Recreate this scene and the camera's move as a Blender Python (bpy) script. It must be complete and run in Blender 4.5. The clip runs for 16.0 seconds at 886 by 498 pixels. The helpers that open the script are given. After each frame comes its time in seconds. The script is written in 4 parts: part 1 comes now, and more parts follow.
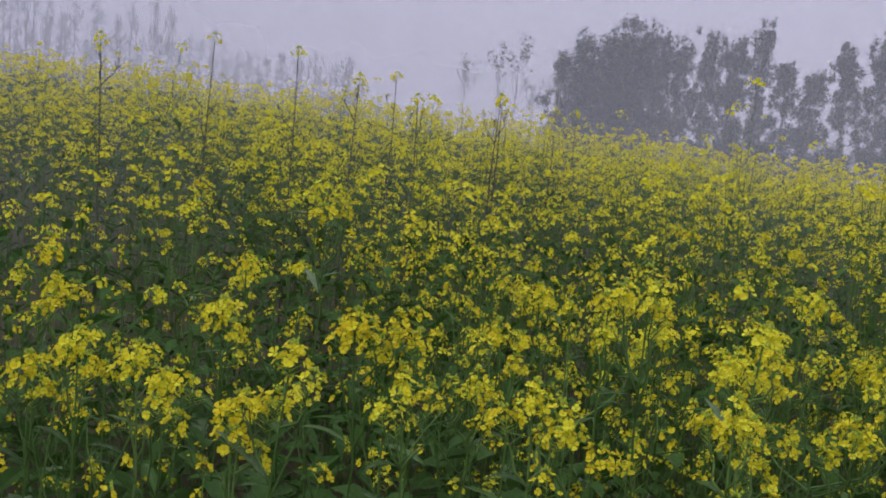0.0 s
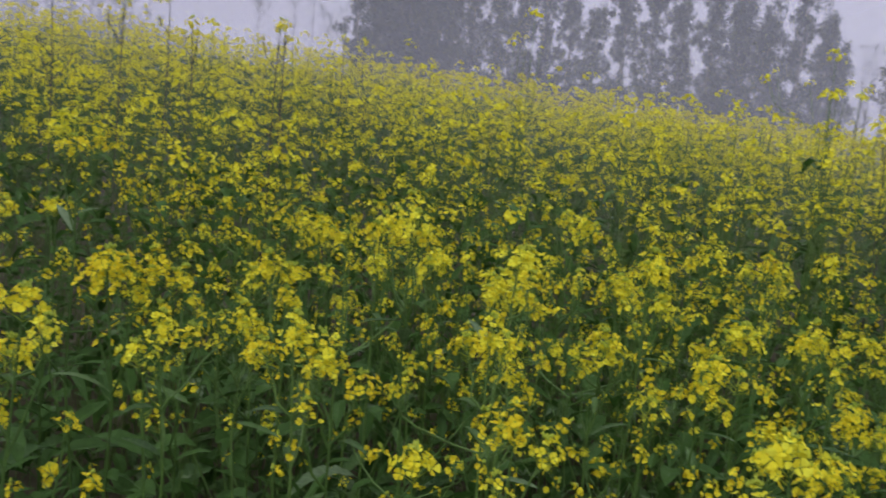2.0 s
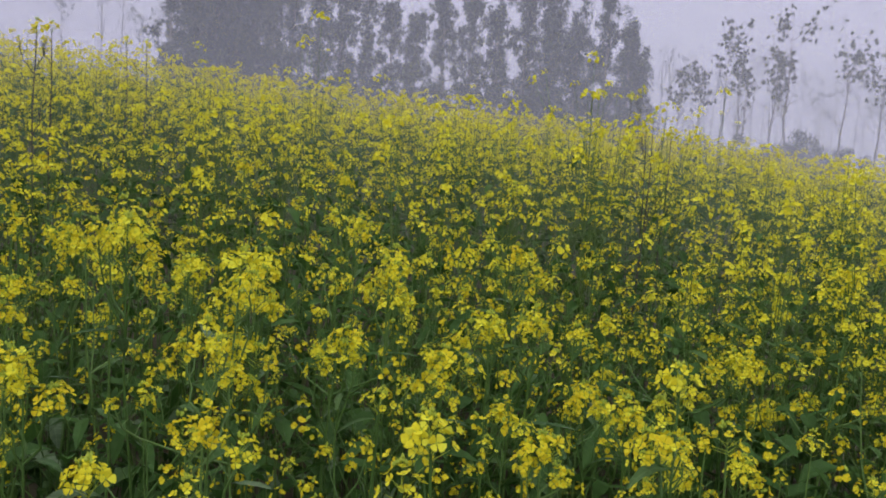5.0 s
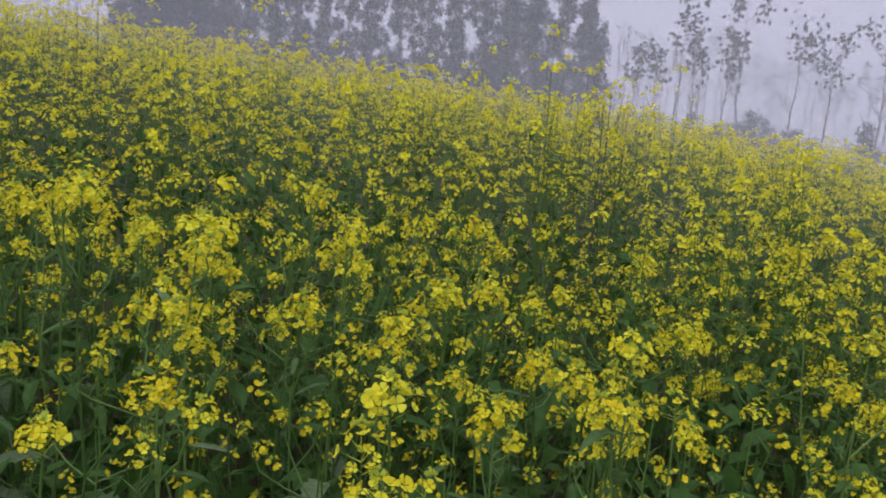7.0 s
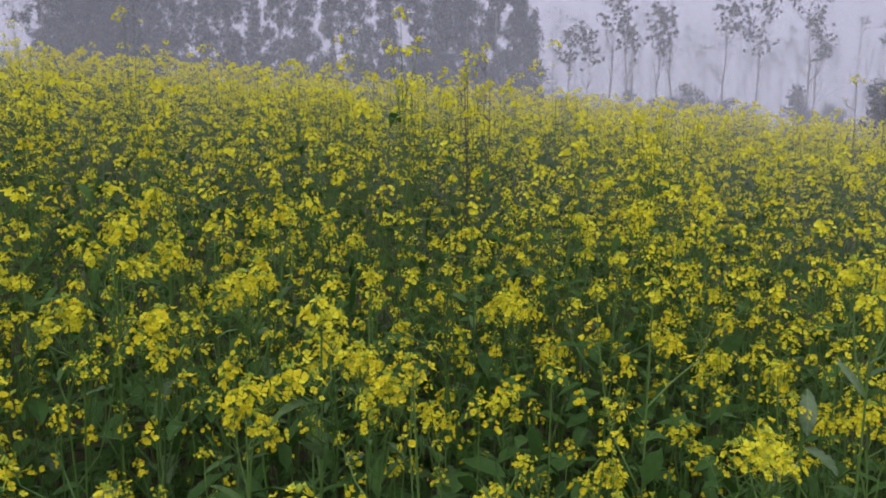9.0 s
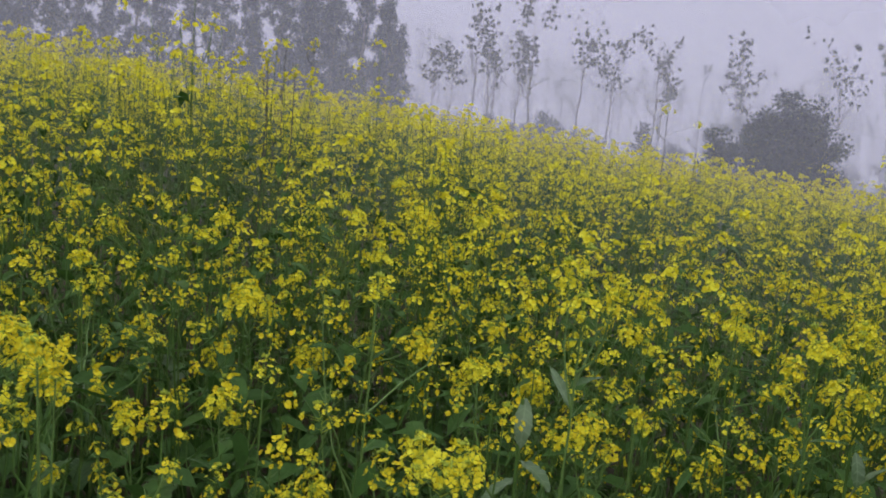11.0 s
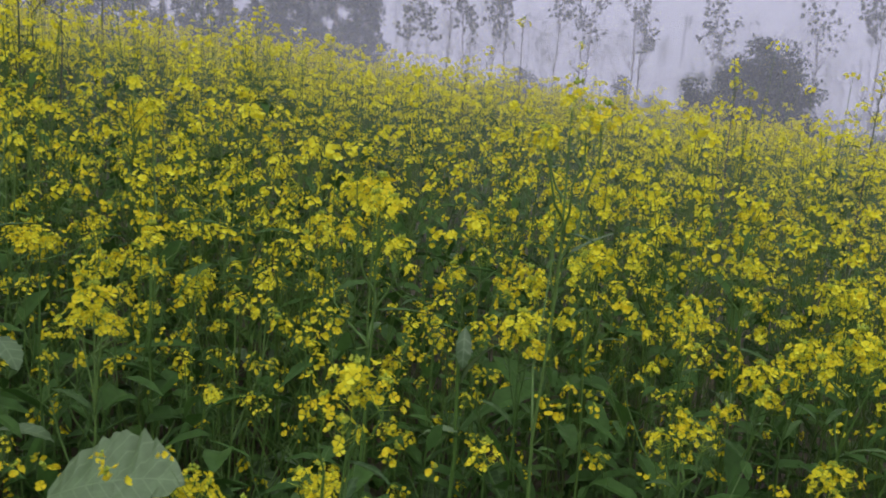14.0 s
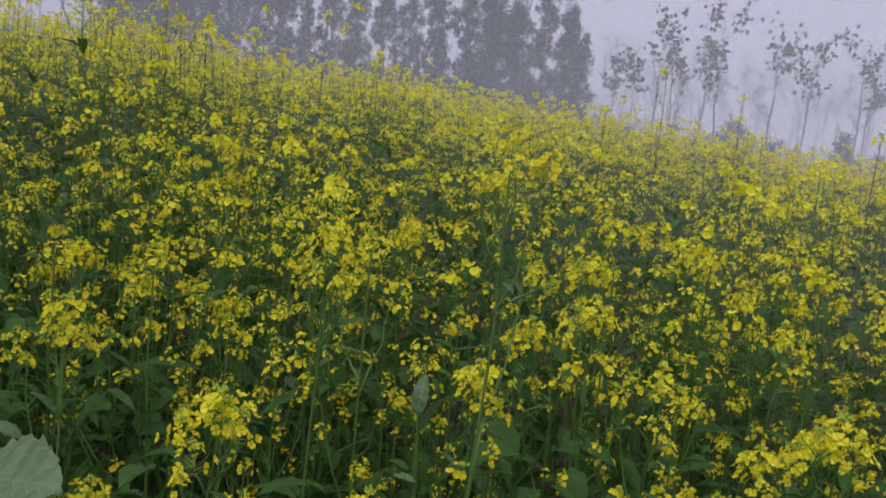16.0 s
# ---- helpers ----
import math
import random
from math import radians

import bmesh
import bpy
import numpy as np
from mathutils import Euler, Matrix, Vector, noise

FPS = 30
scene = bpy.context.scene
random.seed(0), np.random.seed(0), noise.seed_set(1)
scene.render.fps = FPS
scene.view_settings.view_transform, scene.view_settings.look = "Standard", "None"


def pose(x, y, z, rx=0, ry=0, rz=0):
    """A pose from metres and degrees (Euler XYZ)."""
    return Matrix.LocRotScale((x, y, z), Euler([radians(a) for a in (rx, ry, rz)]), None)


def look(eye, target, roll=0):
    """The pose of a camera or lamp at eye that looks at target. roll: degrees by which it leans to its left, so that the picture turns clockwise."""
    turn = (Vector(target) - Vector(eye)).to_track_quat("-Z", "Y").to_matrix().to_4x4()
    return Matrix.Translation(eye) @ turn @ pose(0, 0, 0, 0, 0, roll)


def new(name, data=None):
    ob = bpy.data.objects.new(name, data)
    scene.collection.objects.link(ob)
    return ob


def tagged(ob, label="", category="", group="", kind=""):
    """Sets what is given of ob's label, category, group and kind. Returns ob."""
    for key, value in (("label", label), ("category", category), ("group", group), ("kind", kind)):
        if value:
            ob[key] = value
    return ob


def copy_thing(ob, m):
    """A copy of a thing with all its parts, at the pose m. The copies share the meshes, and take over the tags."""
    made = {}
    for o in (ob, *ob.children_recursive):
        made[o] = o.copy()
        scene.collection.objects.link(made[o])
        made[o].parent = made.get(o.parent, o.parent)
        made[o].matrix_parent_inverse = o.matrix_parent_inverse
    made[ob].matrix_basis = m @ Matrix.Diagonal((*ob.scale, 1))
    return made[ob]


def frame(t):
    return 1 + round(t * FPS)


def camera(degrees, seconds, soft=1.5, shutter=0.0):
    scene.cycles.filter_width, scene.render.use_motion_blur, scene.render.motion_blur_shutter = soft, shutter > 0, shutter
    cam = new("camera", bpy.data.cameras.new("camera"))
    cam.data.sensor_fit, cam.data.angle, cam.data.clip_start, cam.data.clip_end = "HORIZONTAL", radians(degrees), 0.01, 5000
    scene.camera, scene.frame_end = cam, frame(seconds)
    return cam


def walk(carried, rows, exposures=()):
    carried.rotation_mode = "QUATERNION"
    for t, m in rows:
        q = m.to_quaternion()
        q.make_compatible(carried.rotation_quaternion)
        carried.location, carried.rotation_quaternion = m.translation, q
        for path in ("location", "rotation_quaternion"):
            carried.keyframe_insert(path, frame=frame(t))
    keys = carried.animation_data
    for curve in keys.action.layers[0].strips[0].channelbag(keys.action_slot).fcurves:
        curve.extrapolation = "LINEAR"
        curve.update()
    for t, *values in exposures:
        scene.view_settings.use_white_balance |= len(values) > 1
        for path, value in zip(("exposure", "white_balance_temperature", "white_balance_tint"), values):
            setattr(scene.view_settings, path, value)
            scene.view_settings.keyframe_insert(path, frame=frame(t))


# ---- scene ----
# ---------- camera ----------
cam = camera(55.9, 16.0, soft=1.8, shutter=0.15)
PATH = [
    (0, (0.07, 0.043, 1.7), (-1.151, 1.618, 1.537), 5.3),
    (0.5, (0.071, 0.047, 1.699), (-1.145, 1.626, 1.533), 5.4),
    (1, (0.077, 0.046, 1.693), (-1.128, 1.632, 1.511), 5.0),
    (1.5, (0.089, 0.062, 1.694), (-1.018, 1.718, 1.483), 4.7),
    (2, (0.113, 0.086, 1.701), (-0.692, 1.894, 1.417), 5.1),
    (2.5, (0.164, 0.116, 1.696), (-0.291, 2.04, 1.39), 5.7),
    (3, (0.26, 0.129, 1.709), (-0.044, 2.084, 1.416), 5.5),
    (3.5, (0.333, 0.142, 1.705), (0.038, 2.1, 1.427), 4.8),
    (4, (0.318, 0.133, 1.709), (-0.023, 2.086, 1.44), 4.3),
    (4.5, (0.282, 0.143, 1.71), (-0.119, 2.086, 1.457), 4.0),
    (4.7, (0.276, 0.134, 1.709), (-0.152, 2.072, 1.467), 3.8),
    (6.8, (0.253, 0.12, 1.704), (-0.121, 2.062, 1.406), 6.0),
    (7, (0.265, 0.119, 1.702), (-0.054, 2.07, 1.399), 5.6),
    (7.5, (0.3, 0.128, 1.705), (0.092, 2.093, 1.394), 5.4),
    (8, (0.401, 0.151, 1.696), (0.227, 2.119, 1.389), 5.1),
    (8.5, (0.499, 0.178, 1.689), (0.319, 2.147, 1.385), 4.3),
    (9, (0.583, 0.189, 1.68), (0.36, 2.153, 1.378), 0.4),
    (9.5, (0.636, 0.198, 1.689), (0.478, 2.169, 1.389), -1.2),
    (10, (0.676, 0.22, 1.688), (0.667, 2.198, 1.39), 0.7),
    (10.2, (0.69, 0.235, 1.686), (0.737, 2.214, 1.397), 2.4),
    (12.3, (1.125, 0.455, 1.528), (1.192, 2.443, 1.322), 8.3),
    (12.5, (1.174, 0.448, 1.545), (1.219, 2.438, 1.345), 8.2),
    (13, (1.292, 0.417, 1.546), (1.351, 2.4, 1.296), 7.2),
    (13.5, (1.39, 0.435, 1.531), (1.515, 2.407, 1.223), 4.8),
    (14, (1.534, 0.488, 1.486), (1.666, 2.455, 1.146), 4.0),
    (14.5, (1.649, 0.516, 1.48), (1.763, 2.478, 1.111), 5.9),
    (15, (1.692, 0.52, 1.475), (1.687, 2.493, 1.148), 7.3),
    (15.5, (1.814, 0.528, 1.484), (1.601, 2.497, 1.207), 7.2),
    (16, (1.88, 0.54, 1.504), (1.529, 2.491, 1.236), 5.9),
]
walk(cam, [(t, look(eye, target, roll)) for t, eye, target, roll in PATH], exposures=[(0.0, -0.07, 6500, 9), (1.5, -0.02, 6500, 9), (3.0, 0.14, 6500, 9), (4.7, 0.09, 6500, 9), (7.0, 0.09, 6500, 9), (9.5, 0.06, 6500, 9), (11.5, -0.03, 6500, 9), (12.5, -0.18, 6500, 8), (13.0, -0.16, 6500, 8), (13.5, -0.03, 6500, 8), (14.0, 0.06, 6500, 8), (14.5, 0.36, 6500, 8), (15.0, 0.28, 6500, 8), (15.6, 0.16, 6500, 8), (16.0, -0.01, 6500, 8)])

# ---------- world and light: a bright overcast morning in fog ----------
world = bpy.data.worlds.new("overcast_world")
scene.world = world
world.use_nodes = True
wt = world.node_tree
wt.nodes.clear()
w_out = wt.nodes.new("ShaderNodeOutputWorld")
w_bg = wt.nodes.new("ShaderNodeBackground")
w_sky = wt.nodes.new("ShaderNodeTexSky")
w_sky.sky_type = 'NISHITA'
w_sky.sun_disc = False
w_sky.sun_elevation = radians(38)
w_sky.sun_rotation = radians(200)
w_sky.dust_density = 6.0
w_coord = wt.nodes.new("ShaderNodeTexCoord")
w_sep = wt.nodes.new("ShaderNodeSeparateXYZ")
w_ramp = wt.nodes.new("ShaderNodeValToRGB")
w_ramp.color_ramp.elements[0].position = 0.0
w_ramp.color_ramp.elements[0].color = (0.605, 0.578, 0.775, 1)
w_ramp.color_ramp.elements[1].position = 1.0
w_ramp.color_ramp.elements[1].color = (1.36, 1.40, 1.40, 1)
e = w_ramp.color_ramp.elements.new(0.30)
e.color = (0.645, 0.620, 0.820, 1)
w_mul = wt.nodes.new("ShaderNodeMix")
w_mul.data_type = 'RGBA'
w_mul.blend_type = 'MIX'
w_mul.inputs[0].default_value = 0.97
w_dim = wt.nodes.new("ShaderNodeMix")
w_dim.data_type = 'RGBA'
w_dim.blend_type = 'MULTIPLY'
w_dim.inputs[0].default_value = 1.0
w_dim.inputs[7].default_value = (0.1, 0.1, 0.1, 1)
wt.links.new(w_coord.outputs["Generated"], w_sep.inputs[0])
wt.links.new(w_sep.outputs["Z"], w_ramp.inputs[0])
wt.links.new(w_sky.outputs[0], w_dim.inputs[6])
wt.links.new(w_dim.outputs[2], w_mul.inputs[6])
wt.links.new(w_ramp.outputs[0], w_mul.inputs[7])
wt.links.new(w_mul.outputs[2], w_bg.inputs[0])
wt.links.new(w_bg.outputs[0], w_out.inputs[0])

sun_data = bpy.data.lights.new("sun", 'SUN')
sun_data.energy = 0.8
sun_data.angle = radians(40)
sun_data.color = (1.0, 0.985, 0.95)
sun = new("sun", sun_data)
sun.matrix_world = look((-4, -10, 12), (0, 2, 0))


# ---------- materials ----------
def mat_base(name):
    m = bpy.data.materials.new(name)
    m.use_nodes = True
    t = m.node_tree
    t.nodes.clear()
    return m, t, t.nodes.new("ShaderNodeOutputMaterial")


def leafy(name, dark, light, other, rough=0.55, gloss=0.4, through_light=0.3, scale=14.0, seed_from="object", bump=0.25, veins=False):
    """Thin plant tissue: three tones mixed by piece and by grain, some light passing through."""
    m, t, out = mat_base(name)
    L = t.links.new
    if seed_from == "object":
        rnd = t.nodes.new("ShaderNodeObjectInfo").outputs["Random"]
    else:
        by_piece = t.nodes.new("ShaderNodeNewGeometry").outputs["Random Per Island"]
        by_thing = t.nodes.new("ShaderNodeObjectInfo").outputs["Random"]
        where = t.nodes.new("ShaderNodeTexNoise")
        where.inputs["Scale"].default_value = 5.0
        spot = t.nodes.new("ShaderNodeTexCoord")
        L(spot.outputs["Object"], where.inputs["Vector"])
        m1 = t.nodes.new("ShaderNodeMix")
        m1.inputs[0].default_value = 0.48
        L(by_piece, m1.inputs[2])
        L(by_thing, m1.inputs[3])
        m2 = t.nodes.new("ShaderNodeMix")
        m2.inputs[0].default_value = 0.25
        L(m1.outputs[0], m2.inputs[2])
        L(where.outputs["Fac"], m2.inputs[3])
        rnd = m2.outputs[0]
    co = t.nodes.new("ShaderNodeTexCoord")
    n1 = t.nodes.new("ShaderNodeTexNoise")
    n1.inputs["Scale"].default_value = scale
    n1.inputs["Detail"].default_value = 4
    n2 = t.nodes.new("ShaderNodeTexNoise")
    n2.inputs["Scale"].default_value = scale * 7
    n2.inputs["Detail"].default_value = 2
    L(co.outputs["Object"], n1.inputs["Vector"])
    L(co.outputs["Object"], n2.inputs["Vector"])
    add = t.nodes.new("ShaderNodeMath")
    add.operation = 'MULTIPLY_ADD'
    L(rnd, add.inputs[0])
    add.inputs[1].default_value = 0.75
    half = t.nodes.new("ShaderNodeMath")
    half.operation = 'MULTIPLY'
    half.inputs[1].default_value = 0.25
    L(n1.outputs["Fac"], half.inputs[0])
    L(half.outputs[0], add.inputs[2])
    ramp = t.nodes.new("ShaderNodeValToRGB")
    ramp.color_ramp.elements[0].position = 0.08
    ramp.color_ramp.elements[0].color = (*dark, 1)
    ramp.color_ramp.elements[1].position = 0.95
    ramp.color_ramp.elements[1].color = (*other, 1)
    mid = ramp.color_ramp.elements.new(0.55)
    mid.color = (*light, 1)
    L(add.outputs[0], ramp.inputs[0])
    mix = t.nodes.new("ShaderNodeMix")
    mix.data_type = 'RGBA'
    mix.blend_type = 'OVERLAY'
    mix.inputs[0].default_value = 0.35
    L(ramp.outputs[0], mix.inputs[6])
    L(n2.outputs["Fac"], mix.inputs[7])
    b = t.nodes.new("ShaderNodeBsdfPrincipled")
    b.inputs["Roughness"].default_value = rough
    b.inputs["Specular IOR Level"].default_value = gloss
    L(mix.outputs[2], b.inputs["Base Color"])
    if veins:
        sep = t.nodes.new("ShaderNodeSeparateXYZ")
        L(co.outputs["Object"], sep.inputs[0])
        side = t.nodes.new("ShaderNodeMath")
        side.operation = 'ABSOLUTE'
        L(sep.outputs["Y"], side.inputs[0])
        slant = t.nodes.new("ShaderNodeMath")
        slant.operation = 'MULTIPLY_ADD'
        slant.inputs[1].default_value = -0.8
        L(side.outputs[0], slant.inputs[0])
        L(sep.outputs["X"], slant.inputs[2])
        beat = t.nodes.new("ShaderNodeMath")
        beat.operation = 'PINGPONG'
        beat.inputs[1].default_value = 0.008
        L(slant.outputs[0], beat.inputs[0])
        near = t.nodes.new("ShaderNodeMath")
        near.operation = 'MINIMUM'
        L(beat.outputs[0], near.inputs[0])
        L(side.outputs[0], near.inputs[1])
        rib = t.nodes.new("ShaderNodeMapRange")
        rib.inputs["From Min"].default_value = 0.0003
        rib.inputs["From Max"].default_value = 0.0016
        rib.inputs["To Min"].default_value = 0.45
        rib.inputs["To Max"].default_value = 0.0
        L(near.outputs[0], rib.inputs["Value"])
        ribbed = t.nodes.new("ShaderNodeMix")
        ribbed.data_type = 'RGBA'
        ribbed.inputs[7].default_value = (*[min(1.0, 1.5 * c + 0.02) for c in other], 1)
        L(rib.outputs[0], ribbed.inputs[0])
        L(mix.outputs[2], ribbed.inputs[6])
        L(ribbed.outputs[2], b.inputs["Base Color"])
    bm_node = t.nodes.new("ShaderNodeBump")
    bm_node.inputs["Strength"].default_value = bump
    bm_node.inputs["Distance"].default_value = 0.003
    L(n2.outputs["Fac"], bm_node.inputs["Height"])
    L(bm_node.outputs[0], b.inputs["Normal"])
    tr = t.nodes.new("ShaderNodeBsdfTranslucent")
    L(mix.outputs[2], tr.inputs["Color"])
    sh = t.nodes.new("ShaderNodeMixShader")
    sh.inputs[0].default_value = through_light
    L(b.outputs[0], sh.inputs[1])
    L(tr.outputs[0], sh.inputs[2])
    L(sh.outputs[0], out.inputs["Surface"])
    return m


def rough_surface(name, c1, c2, scale, rough=0.9, bump=0.6, fine=9.0, dist=0.02):
    m, t, out = mat_base(name)
    L = t.links.new
    co = t.nodes.new("ShaderNodeTexCoord")
    n1 = t.nodes.new("ShaderNodeTexNoise")
    n1.inputs["Scale"].default_value = scale
    n1.inputs["Detail"].default_value = 6
    n2 = t.nodes.new("ShaderNodeTexNoise")
    n2.inputs["Scale"].default_value = scale * fine
    n2.inputs["Detail"].default_value = 5
    L(co.outputs["Object"], n1.inputs["Vector"])
    L(co.outputs["Object"], n2.inputs["Vector"])
    ramp = t.nodes.new("ShaderNodeValToRGB")
    ramp.color_ramp.elements[0].position = 0.3
    ramp.color_ramp.elements[0].color = (*c1, 1)
    ramp.color_ramp.elements[1].position = 0.72
    ramp.color_ramp.elements[1].color = (*c2, 1)
    mid = t.nodes.new("ShaderNodeMath")
    mid.operation = 'MULTIPLY_ADD'
    mid.inputs[1].default_value = 0.5
    h2 = t.nodes.new("ShaderNodeMath")
    h2.operation = 'MULTIPLY'
    h2.inputs[1].default_value = 0.5
    L(n2.outputs["Fac"], h2.inputs[0])
    L(n1.outputs["Fac"], mid.inputs[0])
    L(h2.outputs[0], mid.inputs[2])
    L(mid.outputs[0], ramp.inputs[0])
    b = t.nodes.new("ShaderNodeBsdfPrincipled")
    b.inputs["Roughness"].default_value = rough
    b.inputs["Specular IOR Level"].default_value = 0.25
    L(ramp.outputs[0], b.inputs["Base Color"])
    bn = t.nodes.new("ShaderNodeBump")
    bn.inputs["Strength"].default_value = bump
    bn.inputs["Distance"].default_value = dist
    L(n2.outputs["Fac"], bn.inputs["Height"])
    L(bn.outputs[0], b.inputs["Normal"])
    L(b.outputs[0], out.inputs["Surface"])
    return m


def haze_sheet(name, amount, top, low, drift):
    """Drifting fog put as haze on a sheet: scatters the sky's light, thinning out upwards."""
    m, t, out = mat_base(name)
    L = t.links.new
    co = t.nodes.new("ShaderNodeTexCoord")
    sep = t.nodes.new("ShaderNodeSeparateXYZ")
    L(co.outputs["Object"], sep.inputs[0])
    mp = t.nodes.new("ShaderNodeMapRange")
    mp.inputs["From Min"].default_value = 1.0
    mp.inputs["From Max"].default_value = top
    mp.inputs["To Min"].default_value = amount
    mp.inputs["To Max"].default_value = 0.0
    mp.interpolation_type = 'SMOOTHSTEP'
    L(sep.outputs["Z"], mp.inputs["Value"])
    nz = t.nodes.new("ShaderNodeTexNoise")
    nz.inputs["Scale"].default_value = 0.09
    nz.inputs["Detail"].default_value = 3
    L(co.outputs["Object"], nz.inputs["Vector"])
    m2 = t.nodes.new("ShaderNodeMapRange")
    m2.inputs["From Min"].default_value = 0.3
    m2.inputs["From Max"].default_value = 0.7
    m2.inputs["To Min"].default_value = 0.8
    m2.inputs["To Max"].default_value = 1.15
    L(nz.outputs["Fac"], m2.inputs["Value"])
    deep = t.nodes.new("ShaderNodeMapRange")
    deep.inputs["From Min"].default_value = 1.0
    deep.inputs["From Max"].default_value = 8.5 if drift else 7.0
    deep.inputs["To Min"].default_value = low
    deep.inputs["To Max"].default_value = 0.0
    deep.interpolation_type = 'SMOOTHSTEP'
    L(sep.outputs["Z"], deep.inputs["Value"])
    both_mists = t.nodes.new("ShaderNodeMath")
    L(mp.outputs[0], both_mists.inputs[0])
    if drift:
        # the sheet's low haze thickens towards the poplars
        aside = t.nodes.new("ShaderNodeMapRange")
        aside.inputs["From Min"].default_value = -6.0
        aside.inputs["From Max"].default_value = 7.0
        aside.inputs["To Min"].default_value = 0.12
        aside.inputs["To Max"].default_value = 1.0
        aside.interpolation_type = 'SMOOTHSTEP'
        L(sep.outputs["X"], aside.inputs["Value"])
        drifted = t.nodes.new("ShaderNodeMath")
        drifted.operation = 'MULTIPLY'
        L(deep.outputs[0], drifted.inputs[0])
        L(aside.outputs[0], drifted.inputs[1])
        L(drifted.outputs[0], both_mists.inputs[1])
    else:
        L(deep.outputs[0], both_mists.inputs[1])
    mul = t.nodes.new("ShaderNodeMath")
    mul.operation = 'MULTIPLY'
    mul.use_clamp = True
    L(both_mists.outputs[0], mul.inputs[0])
    L(m2.outputs[0], mul.inputs[1])
    # pale lavender surface colour stands in for the haze of the fog
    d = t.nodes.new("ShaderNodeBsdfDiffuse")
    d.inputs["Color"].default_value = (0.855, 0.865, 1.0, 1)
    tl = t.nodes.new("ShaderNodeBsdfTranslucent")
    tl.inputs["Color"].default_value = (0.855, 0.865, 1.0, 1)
    both = t.nodes.new("ShaderNodeMixShader")
    both.inputs[0].default_value = 0.5
    L(d.outputs[0], both.inputs[1])
    L(tl.outputs[0], both.inputs[2])
    clear = t.nodes.new("ShaderNodeBsdfTransparent")
    sh = t.nodes.new("ShaderNodeMixShader")
    L(mul.outputs[0], sh.inputs[0])
    L(clear.outputs[0], sh.inputs[1])
    L(both.outputs[0], sh.inputs[2])
    L(sh.outputs[0], out.inputs["Surface"])
    return m


PETAL = leafy("mustard_petal", (0.66, 0.47, 0.014), (0.75, 0.69, 0.036), (0.81, 0.86, 0.11), 0.7, 0.15, 0.35, 60, "island", 0.1)
BUD = leafy("mustard_bud", (0.2, 0.3, 0.03), (0.38, 0.46, 0.05), (0.55, 0.58, 0.07), 0.55, 0.3, 0.2, 60, "island", 0.1)
STEM = leafy("mustard_stem", (0.044, 0.098, 0.018), (0.075, 0.15, 0.03), (0.115, 0.195, 0.05), 0.5, 0.4, 0.05, 9, "object")
STEM_DRY = leafy("mustard_stem_dark", (0.060, 0.060, 0.040), (0.085, 0.090, 0.060), (0.110, 0.100, 0.075), 0.6, 0.3, 0.02, 9, "object")
LEAF = leafy("mustard_leaf", (0.023, 0.058, 0.015), (0.043, 0.095, 0.023), (0.076, 0.138, 0.042), 0.55, 0.22, 0.25, 11, "object", 0.35, True)
LEAF_PALE = leafy("mustard_leaf_pale", (0.058, 0.108, 0.04), (0.086, 0.146, 0.06), (0.122, 0.182, 0.088), 0.45, 0.5, 0.25, 9, "object", 0.35, True)
CROP_LEAF = leafy("crop_leaf", (0.026, 0.066, 0.014), (0.05, 0.113, 0.023), (0.094, 0.168, 0.04), 0.58, 0.2, 0.3, 11, "island")
CROP_STEM = leafy("crop_stem", (0.046, 0.096, 0.014), (0.078, 0.142, 0.024), (0.115, 0.185, 0.04), 0.5, 0.4, 0.05, 9, "island")
EUC_LEAF = leafy("eucalypt_leaf", (0.03, 0.044, 0.046), (0.05, 0.064, 0.066), (0.075, 0.084, 0.088), 0.4, 0.5, 0.15, 2, "island")
EUC_BARK = rough_surface("eucalypt_bark", (0.16, 0.14, 0.13), (0.34, 0.31, 0.29), 2.5)
POP_LEAF = leafy("poplar_leaf", (0.045, 0.054, 0.046), (0.075, 0.078, 0.064), (0.105, 0.095, 0.072), 0.5, 0.4, 0.2, 3, "island")
POP_BARK = rough_surface("poplar_bark", (0.13, 0.12, 0.12), (0.27, 0.25, 0.25), 3.0)
BUSH_LEAF = leafy("shrub_leaf", (0.030, 0.042, 0.034), (0.044, 0.056, 0.048), (0.062, 0.074, 0.062), 0.5, 0.4, 0.1, 3, "island")
SOIL = rough_surface("field_soil", (0.040, 0.036, 0.022), (0.085, 0.072, 0.045), 1.6, 0.95, 0.8)


# ---------- geometry helpers ----------
def mesh_of(name, v, f, mats, idx=None, smooth=False):
    me = bpy.data.meshes.new(name)
    me.from_pydata(np.asarray(v, float).tolist(), [], np.asarray(f, int).tolist())
    for m in mats:
        me.materials.append(m)
    if idx is not None:
        me.polygons.foreach_set("material_index", np.asarray(idx, np.int32))
    if smooth:
        me.polygons.foreach_set("use_smooth", np.ones(len(me.polygons), bool))
    me.update()
    return me


def part(name, me, parent, m=None, label=""):
    ob = new(name, me)
    ob.parent = parent
    if m is not None:
        ob.matrix_basis = m
    return tagged(ob, label)


def join(pieces):
    """Joins (vertices, triangles) pieces to one pair of arrays."""
    vs, fs, n = [], [], 0
    for v, f in pieces:
        vs.append(v)
        fs.append(f + n)
        n += len(v)
    return np.concatenate(vs), np.concatenate(fs)


def moved(vf, m):
    a = np.array(m)
    return vf[0] @ a[:3, :3].T + a[:3, 3], vf[1]


